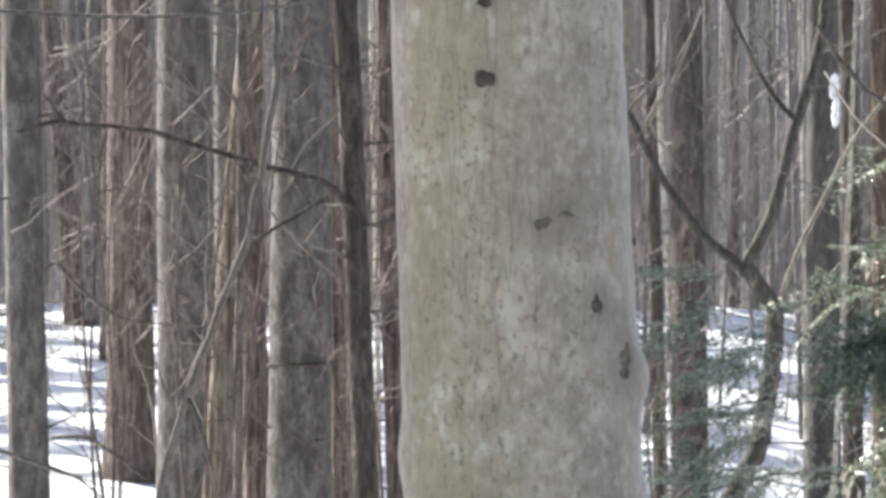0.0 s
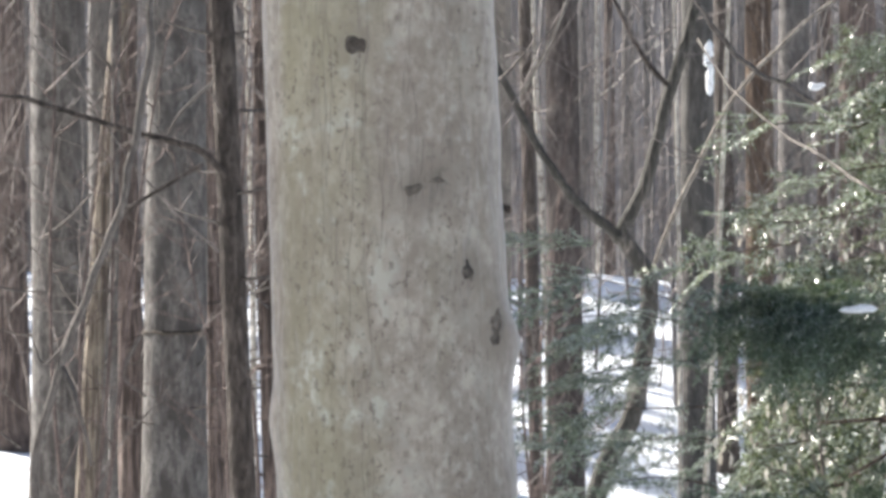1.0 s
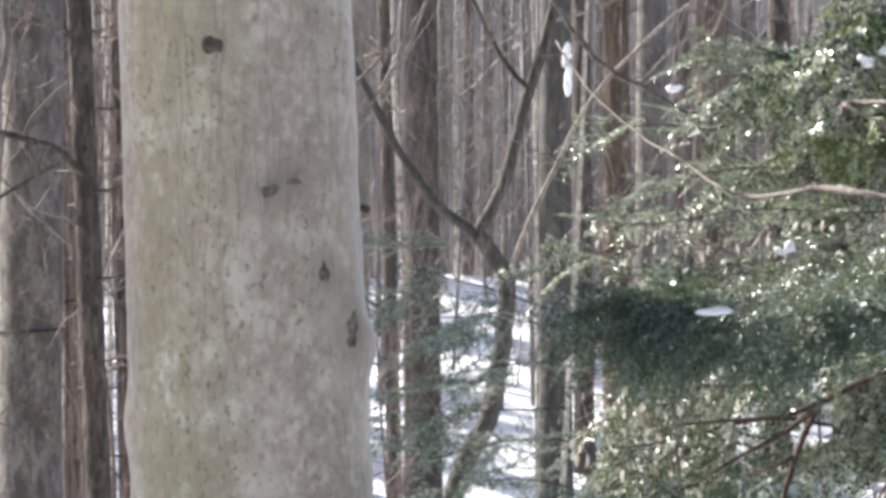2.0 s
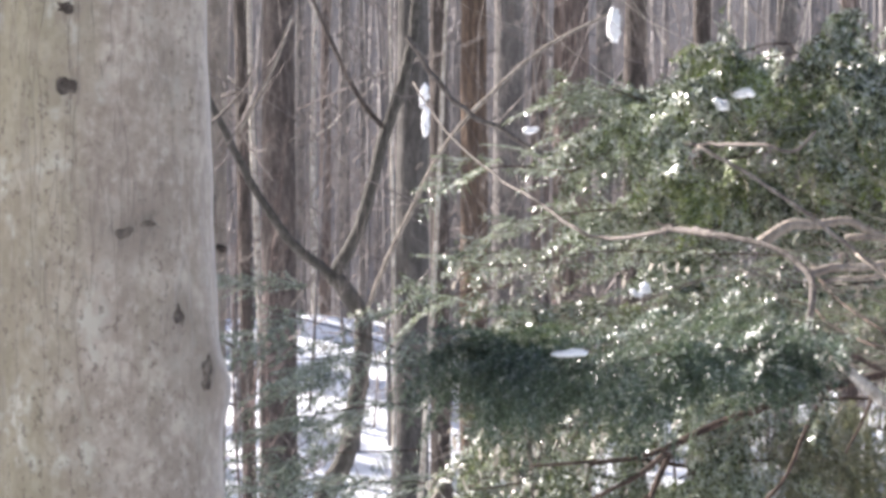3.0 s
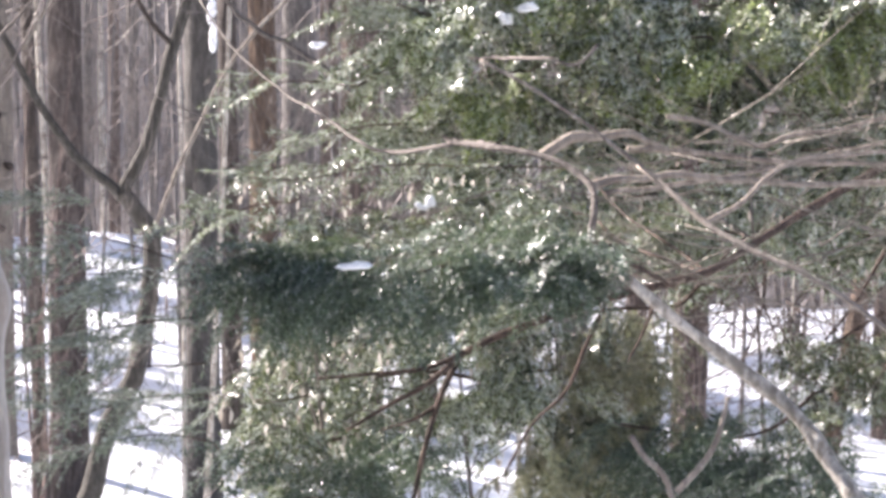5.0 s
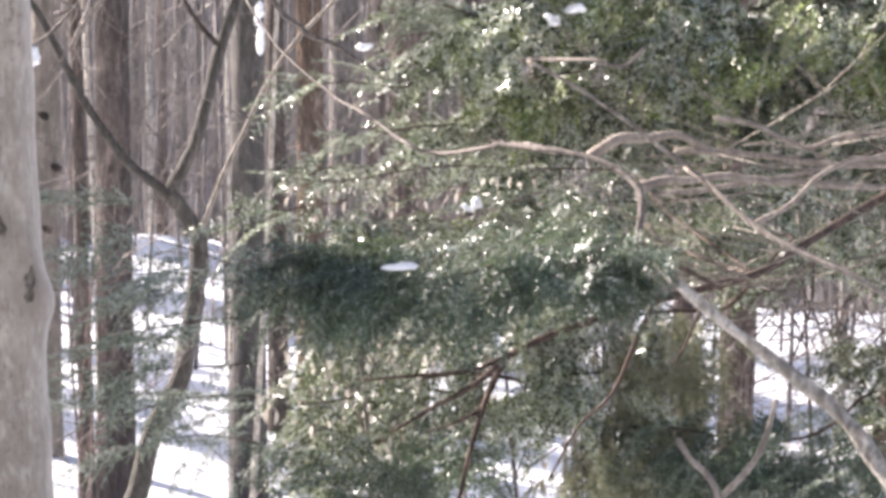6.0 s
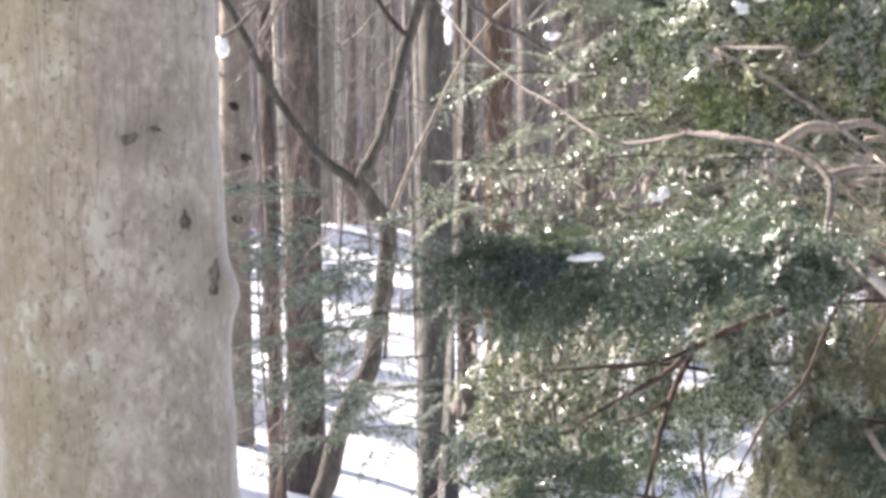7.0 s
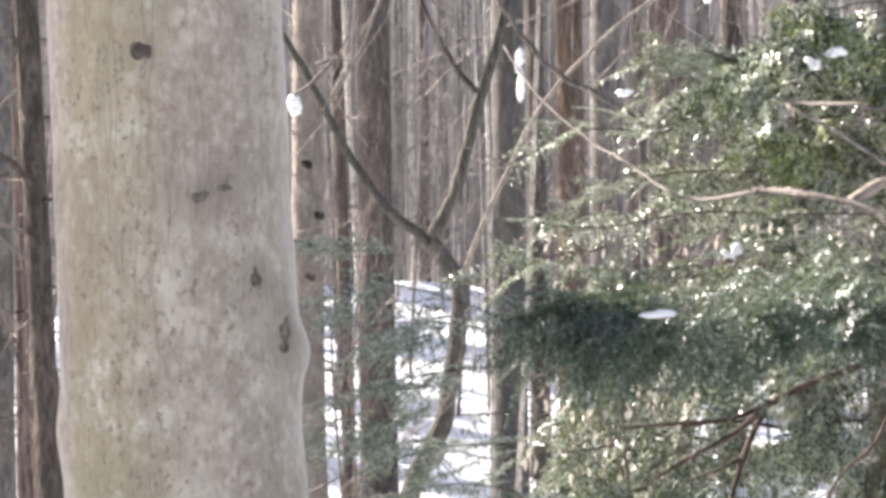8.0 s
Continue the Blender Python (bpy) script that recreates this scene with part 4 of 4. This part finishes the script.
    bough(ob, [(2.344, 7.20, 1.337), (2.345, 8.60, 1.464), (1.886, 8.50, 1.466), (1.359, 8.40, 1.436)], 0.005, 0.002, 70, 0.07, 0.3, LEAF_GREEN, 64, skip=True, flat=0.5, droop=0.2, size=0.75, bias=1.0)
    return ob


hemlock()


def back_hemlock():
    x, y = 5.6, 11.6
    base = (x, y, ground(x, y))
    ob = thing("hemlock_tree", base, "dense yellow-green hemlock glittering in the sun", "tree", "hemlocks")
    part("trunk", tube(Geo(), smooth_line([(x, y, base[2] + h - 0.2, 0.2 * (1 - h / 15.5)) for h in (0, 1, 2, 4, 6, 8, 10, 15)], 4), 16, 0.1, 6.0), BARK_HEMLOCK, ob)
    BOUGHS = [((4.644, 10.90, 2.445), (2.320, 10.30, 2.324), 200), ((4.603, 10.80, 2.277), (2.128, 10.20, 2.179), 240), ((4.519, 10.60, 2.129), (1.879, 10.00, 2.064), 230), ((4.688, 11.00, 2.055), (2.212, 10.40, 1.968), 230),
              ((4.774, 11.20, 1.968), (1.958, 10.20, 1.887), 210), ((4.605, 10.80, 1.839), (2.169, 10.40, 1.788), 130), ((4.693, 11.00, 1.327), (3.0, 10.60, 1.36), 190), ((4.565, 11.00, 1.726), (2.2, 10.40, 1.671), 110), ((4.7, 11.20, 1.52), (3.0, 10.90, 1.52), 150)]
    for k, (p, q, n) in enumerate(BOUGHS):
        mid = tuple((Vector(p) + Vector(q)) / 2 + Vector((0, 0, 0.04)))
        q = (q[0] + 0.14, q[1], q[2])
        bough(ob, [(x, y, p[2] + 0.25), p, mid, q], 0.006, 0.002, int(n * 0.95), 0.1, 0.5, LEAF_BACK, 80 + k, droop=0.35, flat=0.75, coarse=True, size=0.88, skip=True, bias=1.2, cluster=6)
    # long feathery sprays reaching out of the mass
    for k, (p, q) in enumerate([((2.296, 10.00, 2.099), (1.943, 9.90, 2.086)), ((2.338, 10.00, 2.007), (1.881, 9.90, 1.939)), ((1.923, 9.80, 1.926), (1.486, 9.70, 1.890)), ((2.212, 10.00, 2.179), (1.861, 9.90, 2.200)), ((2.046, 9.80, 1.777), (1.664, 9.70, 1.705)),
                                ((1.691, 9.40, 1.606), (1.350, 9.30, 1.550)), ((2.507, 10.00, 1.731), (2.149, 9.90, 1.627)), ((1.597, 9.30, 1.521), (1.242, 9.20, 1.439))]):
        mid = tuple((Vector(p) + Vector(q)) / 2 + Vector((0, 0, 0.02)))
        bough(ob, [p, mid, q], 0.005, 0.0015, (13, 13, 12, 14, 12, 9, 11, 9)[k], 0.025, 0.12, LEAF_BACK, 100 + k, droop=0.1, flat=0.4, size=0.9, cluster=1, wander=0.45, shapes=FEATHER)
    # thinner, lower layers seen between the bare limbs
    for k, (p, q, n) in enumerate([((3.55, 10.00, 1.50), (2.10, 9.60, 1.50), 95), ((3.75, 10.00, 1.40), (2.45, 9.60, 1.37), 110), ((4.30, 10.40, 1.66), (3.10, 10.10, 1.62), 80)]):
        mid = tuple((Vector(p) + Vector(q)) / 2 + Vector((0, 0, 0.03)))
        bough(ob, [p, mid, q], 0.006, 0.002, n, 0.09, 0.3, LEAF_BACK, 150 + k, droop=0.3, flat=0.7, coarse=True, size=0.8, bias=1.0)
    # tips that hang in front of the mass, backlight put into their yellow-green
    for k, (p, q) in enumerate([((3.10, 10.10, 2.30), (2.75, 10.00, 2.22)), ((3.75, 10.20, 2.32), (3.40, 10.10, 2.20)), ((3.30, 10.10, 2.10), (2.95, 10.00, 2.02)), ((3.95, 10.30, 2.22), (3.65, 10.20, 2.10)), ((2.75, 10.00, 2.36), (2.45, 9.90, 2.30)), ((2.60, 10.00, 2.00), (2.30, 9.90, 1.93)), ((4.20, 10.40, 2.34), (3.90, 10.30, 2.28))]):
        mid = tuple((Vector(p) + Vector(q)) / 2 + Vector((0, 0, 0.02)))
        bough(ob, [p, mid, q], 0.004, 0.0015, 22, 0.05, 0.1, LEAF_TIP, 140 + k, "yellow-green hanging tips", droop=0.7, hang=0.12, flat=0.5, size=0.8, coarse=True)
    for k in range(18):
        h, w = 5.6 + 0.48 * k, k * 2.4
        long = 2.2 * (1 - k / 22)
        bough(ob, [(x, y, base[2] + h), (x + math.cos(w) * long * 0.5, y + math.sin(w) * long * 0.5, base[2] + h + 0.12), (x + math.cos(w) * long, y + math.sin(w) * long, base[2] + h - 0.2)],
              0.02, 0.003, 22, 0.08, 0.2, LEAF_GREEN, 120 + k, coarse=True, size=1.5, flat=0.7)


back_hemlock()


# ---- the pale bare limb system crossing the evergreens ----
def pale_limb():
    foot = (2.664, 6.40, 0.536)
    ob = thing("fallen_limb", (foot[0], foot[1], ground(foot[0], foot[1])), "pale grey beech limb leaning through evergreen boughs, partly sunlit", "branch", "bare branches")
    branch(ob, "stem", [(foot[0] + 0.25, foot[1], ground(foot[0] + 0.25, foot[1])), foot, (2.512, 6.50, 0.789), (2.461, 6.60, 0.905), (2.422, 6.70, 0.989), (2.307, 6.80, 1.104), (2.187, 6.80, 1.192), (2.024, 6.80, 1.321), (1.966, 6.90, 1.394), (1.939, 6.90, 1.436)], 54, 15, 6.7, BARK_PALE, 14, rough=0.34)
    rows = [
        ([(1.939, 6.90, 1.433), (1.948, 6.90, 1.504), (1.961, 7.00, 1.576), (1.897, 7.10, 1.634), (1.816, 7.20, 1.661), (1.689, 7.45, 1.681)], 13, 10, 7.2),
        ([(1.700, 7.43, 1.680), (1.648, 7.86, 1.661), (1.627, 8.26, 1.681), (1.563, 8.67, 1.782), (1.523, 9.08, 1.854), (1.396, 9.48, 2.026), (1.335, 9.89, 2.222)], 9, 5, 9),
        ([(1.892, 7.20, 1.646), (1.969, 7.20, 1.691), (2.124, 7.20, 1.707), (2.186, 7.20, 1.680), (2.280, 7.20, 1.643)], 17, 7, 8.8),
        ([(1.961, 7.00, 1.568), (2.081, 7.00, 1.583), (2.218, 7.00, 1.593), (2.527, 7.00, 1.572), (2.840, 7.00, 1.578)], 13, 9, 8.6),
        ([(2.203, 7.10, 1.748), (2.311, 7.10, 1.734), (2.452, 7.10, 1.672), (2.546, 7.10, 1.698), (2.688, 7.10, 1.718), (2.880, 7.10, 1.764)], 8, 7, 8.7),
        ([(2.008, 6.70, 1.618), (2.051, 6.60, 1.563), (2.120, 6.50, 1.475), (2.229, 6.40, 1.402), (2.363, 6.30, 1.324), (2.522, 6.20, 1.195)], 14, 12, 8),
        ([(1.651, 6.90, 1.886), (1.765, 6.85, 1.816), (1.872, 6.80, 1.741), (1.950, 6.75, 1.675), (2.023, 6.70, 1.607)], 8, 11, 8),
        ([(2.216, 6.80, 1.476), (2.305, 6.80, 1.519), (2.365, 6.80, 1.576), (2.455, 6.80, 1.633), (2.760, 6.80, 1.660)], 8, 6, 8.4),
        ([(2.124, 7.20, 1.662), (2.328, 7.20, 1.653), (2.597, 7.20, 1.628), (2.920, 7.20, 1.621)], 9, 7, 8.8),
        ([(2.006, 7.00, 1.547), (2.142, 7.00, 1.561), (2.418, 7.00, 1.605), (2.840, 7.00, 1.694)], 8, 5, 8.6),
        ([(1.588, 12.00, 2.546), (1.733, 12.00, 2.344), (1.855, 12.00, 2.225), (1.977, 12.00, 2.166), (2.149, 12.00, 2.058), (2.229, 11.90, 1.971), (2.308, 11.80, 1.884), (2.431, 11.80, 1.830), (2.429, 11.00, 1.743), (1.877, 7.45, 1.663)], 13, 11, 11),
        ([(2.189, 10.50, 2.036), (2.241, 9.08, 1.983), (2.289, 8.67, 1.964), (2.382, 8.67, 1.947), (2.456, 8.67, 2.010)], 10, 6, 10),
        ([(1.784, 6.00, 1.016), (1.817, 6.00, 0.965), (1.863, 6.00, 0.920), (1.889, 6.00, 0.850)], 8, 9, 7.6),
        ([(1.889, 6.00, 0.887), (1.948, 6.00, 0.949), (1.994, 6.00, 1.024), (2.013, 6.00, 1.099)], 10, 6, 7.6),
    ]
    for k, (pts, a, b, d) in enumerate(rows):
        # these twigs take a darker bark, the shade on them put into the colour
        shaded = k in (0, 1, 10, 11)
        a, b = (a * (0.7 if k else 0.95), b * 0.75) if shaded else (a * 0.62, b * 0.62) if k in (5, 6) else (a, b)
        branch(ob, "twig", pts, a * 1.15, b * 1.1, d, BARK_TWIG if shaded else BARK_LIMB, 7, kink=1.2)

    rnd = random.Random(9)
    geo = Geo()
    for k in range(58):
        a, b = Vector((2.064, 7.10, 1.605)), Vector((2.945, 7.10, 1.560))
        p = a.lerp(b, rnd.random()) + Vector((0, rnd.uniform(-0.3, 0.4), rnd.uniform(-0.3, 0.1)))
        spray(geo, rnd, p, (rnd.choice((-1, 1)) * rnd.uniform(0.4, 1), rnd.uniform(-0.3, 0.3), rnd.uniform(-0.45, 0.25)), rnd.uniform(0.25, 0.75), rnd.uniform(0.0025, 0.005), 2)
    tagged(part("twig_spray", geo, BARK_MID, ob), kind="stuff")


pale_limb()


# ---- a young beech that keeps its withered leaves among the evergreens ----
def withered():
    m, n, l, b = material("withered_leaf", 0.6)
    geo = n.new("ShaderNodeNewGeometry")
    col = mix(n, l, geo.outputs["Random Per Island"], (0.36, 0.32, 0.27), (0.6, 0.565, 0.505))
    l.new(mix(n, l, ramp(n, l, field(n, l, 120.0), 0.4, 0.7, 0.0, 0.4), col, (0.4, 0.34, 0.27)), b.inputs["Base Color"])
    tr = n.new("ShaderNodeBsdfTranslucent")
    l.new(col, tr.inputs[0])
    mx = n.new("ShaderNodeMixShader")
    mx.inputs[0].default_value = 0.35
    l.new(b.outputs[0], mx.inputs[1])
    l.new(tr.outputs[0], mx.inputs[2])
    l.new(mx.outputs[0], n["Material Output"].inputs[0])
    return m


WITHERED = withered()


def leafy_sapling(foot, top, boxes, seed, label):
    """A slim stem; its twigs end in curled, hanging, papery leaves."""
    rnd = random.Random(seed)
    foot = (foot[0], foot[1], ground(foot[0], foot[1]) - 0.03)
    ob = thing("beech_sapling", foot, label, "sapling", "leafy saplings")
    line = stem([foot, tuple(Vector(foot).lerp(Vector(top), 0.5) + Vector((0.04, 0, 0))), top], 0.011, 0.004, 6)
    part("stem", tube(Geo(), line, 7), BARK_TWIG, ob)
    twigs, leaves = Geo(), Geo()
    for a, b, count in boxes:
        a, b = Vector(a), Vector(b)
        for _ in range(count):
            p = Vector((rnd.uniform(a.x, b.x), rnd.uniform(a.y, b.y), rnd.uniform(a.z, b.z)))
            low = p.z - rnd.uniform(0.05, 0.3)
            near = Vector(min(line, key=lambda q: abs(q[2] - low))[:3])
            if rnd.random() < 0.13:
                mid = near.lerp(p, 0.6) + Vector((0, 0, 0.05))
                tube(twigs, stem([tuple(near), tuple(mid), tuple(p)], 0.0028, 0.0012, 3), 4)
            # a curled leaf: a narrow gutter, bent along its length
            long, wide = rnd.uniform(0.02, 0.042), rnd.uniform(0.004, 0.008)
            turn = Matrix.Rotation(rnd.uniform(0, 6.28), 3, "Z") @ Matrix.Rotation(rnd.uniform(0.5, 1.9), 3, "Y")
            k = len(leaves.v)
            for i in range(4):
                t = i / 3
                w = wide * (0.25, 1.0, 0.85, 0.1)[i]
                for s in (-1, 0, 1):
                    leaves.v.append(p + turn @ Vector((long * t, s * w, 0.35 * w * abs(s) - 0.012 * t * t)))
            for i in range(3):
                for s in (0, 1):
                    q = k + 3 * i + s
                    leaves.f.append((q, q + 1, q + 4, q + 3))
    tagged(part("twig_spray", twigs, BARK_TWIG, ob), kind="stuff")
    tagged(part("withered_foliage", leaves, WITHERED, ob, "pale curled withered leaves"), kind="stuff")


SAPLING = "slim beech sapling keeping pale curled winter leaves"
leafy_sapling((1.373, 7.60, 0.365), (1.342, 7.60, 1.234), [((1.081, 7.30, 1.162), (1.505, 7.80, 0.761), 130), ((1.201, 7.30, 1.250), (1.733, 7.80, 1.061), 60)], 1, SAPLING)
leafy_sapling((1.878, 8.00, 0.285), (1.844, 8.00, 1.079), [((1.499, 7.60, 1.078), (2.116, 8.20, 0.672), 100)], 2, SAPLING)
leafy_sapling((1.961, 9.20, 0.095), (1.923, 9.20, 1.606), [((1.348, 8.90, 1.606), (2.560, 9.40, 1.315), 130)], 3, SAPLING)
leafy_sapling((3.103, 9.00, 0.087), (3.078, 9.00, 1.550), [((2.512, 8.80, 1.533), (3.548, 9.40, 1.269), 70), ((2.619, 8.40, 0.868), (3.241, 9.00, 0.503), 40)], 4, SAPLING)


# ---- snow caught on the branches ----
def snow_clump(at, wide, tall, seed, label="clump of snow resting on a branch"):
    """A few lumps of snow run together."""
    rnd = random.Random(seed)
    bm = bmesh.new()
    count = 5 if wide > 2 * tall else 4
    for j in range(count):
        made = bmesh.ops.create_icosphere(bm, subdivisions=3, radius=1.0)["verts"]
        size = rnd.uniform(0.4, 0.85)
        off = Vector(((j / (count - 1) * 2 - 1) * 0.55 * wide if wide > tall else rnd.uniform(-0.4, 0.4) * wide, rnd.uniform(-0.3, 0.3) * wide, rnd.uniform(-0.5, 0.7) * tall if wide > tall else (j / (count - 1) * 2 - 1) * 0.6 * tall))
        for v in made:
            n = v.co.normalized()
            k = size * (1 + 0.5 * noise.noise(n * 2.1 + Vector((seed * 3.1, j, 0))) + 0.3 * noise.noise(n * 4.5 + Vector((j, seed, 0))))
            v.co = off + Vector((n.x * wide * k, n.y * min(wide, tall * 2) * 0.8 * k, n.z * tall * k * (0.75 if n.z < 0 else 1.1)))
    me = bpy.data.meshes.new("snow_clump")
    bm.to_mesh(me)
    bm.free()
    me.materials.append(SNOW_LIT)
    me.polygons.foreach_set("use_smooth", [True] * len(me.polygons))
    ob = new("snow_clump", me)
    ob.location = at
    tagged(ob, label, "snow", "snow on branches")


CLUMPS = [((2.379, 9.60, 2.143), 16, 13), ((2.463, 9.60, 2.183), 15, 9), ((2.486, 14.00, 2.248), 14, 9), ((2.985, 21.60, 2.837), 9, 20), ((2.994, 21.60, 2.642), 8, 24), ((1.130, 5.85, 1.401), 24, 8), ((1.712, 7.90, 1.505), 11, 9),
          ((1.743, 7.90, 1.519), 9, 9), ((2.709, 13.00, 2.686), 13, 26), ((0.722, 12.00, 2.100), 15, 17), ((1.420, 6.20, 1.226), 9, 10), ((1.454, 6.90, 1.412), 9, 6), ((1.544, 6.75, 1.194), 10, 11), ((1.388, 6.90, 1.224), 6, 8),
          ((1.266, 7.60, 1.122), 6, 7), ((1.802, 8.20, 1.507), 8, 6), ((2.281, 7.40, 1.130), 6, 7)]
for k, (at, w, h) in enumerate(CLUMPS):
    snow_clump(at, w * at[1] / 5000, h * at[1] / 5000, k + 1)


# ---- trees added out of view, to close the wood and shade beech and snow ----
def shade_hemlock(x, y, seed, tall=15.0, wide=2.5):
    base = (x, y, ground(x, y))
    ob = thing("hemlock_tree", base, "tall hemlock added out of view to shade the wood", "tree", "hemlocks")
    part("trunk", tube(Geo(), smooth_line([(x, y, base[2] + h * tall - 0.2, 0.22 * (1 - h * 0.93)) for h in (0, 0.06, 0.13, 0.3, 0.5, 0.7, 0.85, 1)], 4), 14, 0.1, 6.0), BARK_HEMLOCK, ob)
    n = int(tall * 2.4)
    for k in range(n):
        h, w = 2.4 + (tall - 2.6) * k / n, k * 2.4 + seed
        long = wide * (1 - 0.9 * k / n)
        bough(ob, [(x, y, base[2] + h), (x + math.cos(w) * long * 0.5, y + math.sin(w) * long * 0.5, base[2] + h + 0.12), (x + math.cos(w) * long, y + math.sin(w) * long, base[2] + h - 0.2)],
              0.025, 0.003, 16, 0.1, 0.3, LEAF_DARK, 300 + seed * 60 + k, shapes=CHUNKY, size=2.4, flat=0.6)


# unseen blockers between the sun and the beech
shade_hemlock(-4.0, 7.6, 1)
shade_hemlock(-6.0, 9.2, 20, 17.0, 3.0)
shade_hemlock(-4.9, 6.3, 21, 15.0, 2.6)
# more unseen hemlocks, to throw shade on the far snow
for k, (x, y, tall) in enumerate([(-8.6, 12.4, 15), (-10.5, 31, 17), (-12.5, 38, 19), (-15.5, 45, 18), (-13.5, 52, 22), (-16.5, 60, 22), (-11.0, 48.5, 24), (-12.5, 57, 24)]):
    shade_hemlock(x, y, k + 2, tall, 3.0)
# unseen bare trees, added to close the place and dapple the snow
rnd = random.Random(77)
for k in range(64):
    a = rnd.uniform(1.2, 5.9)
    d = rnd.uniform(5, 26)
    x, y = d * math.sin(a), d * math.cos(a)
    if y > 0 and -0.2 * y - 1.2 < x < 0.5 * y + 1.5:
        continue
    # moved back so that the sun reaches the pale limb
    if x < -3 and 8.5 < y < 12.5:
        y += 5.0
    upright("bare_tree", (x, y, 0), (x + rnd.uniform(-0.05, 0.05), y, 2), rnd.uniform(0.15, 0.4), rnd.choice((BARK_GREY, BARK_DARK, BARK_RED)), "bare tree added out of view round the wood", seed=200 + k, height=14, limbs=11, twigs=1)
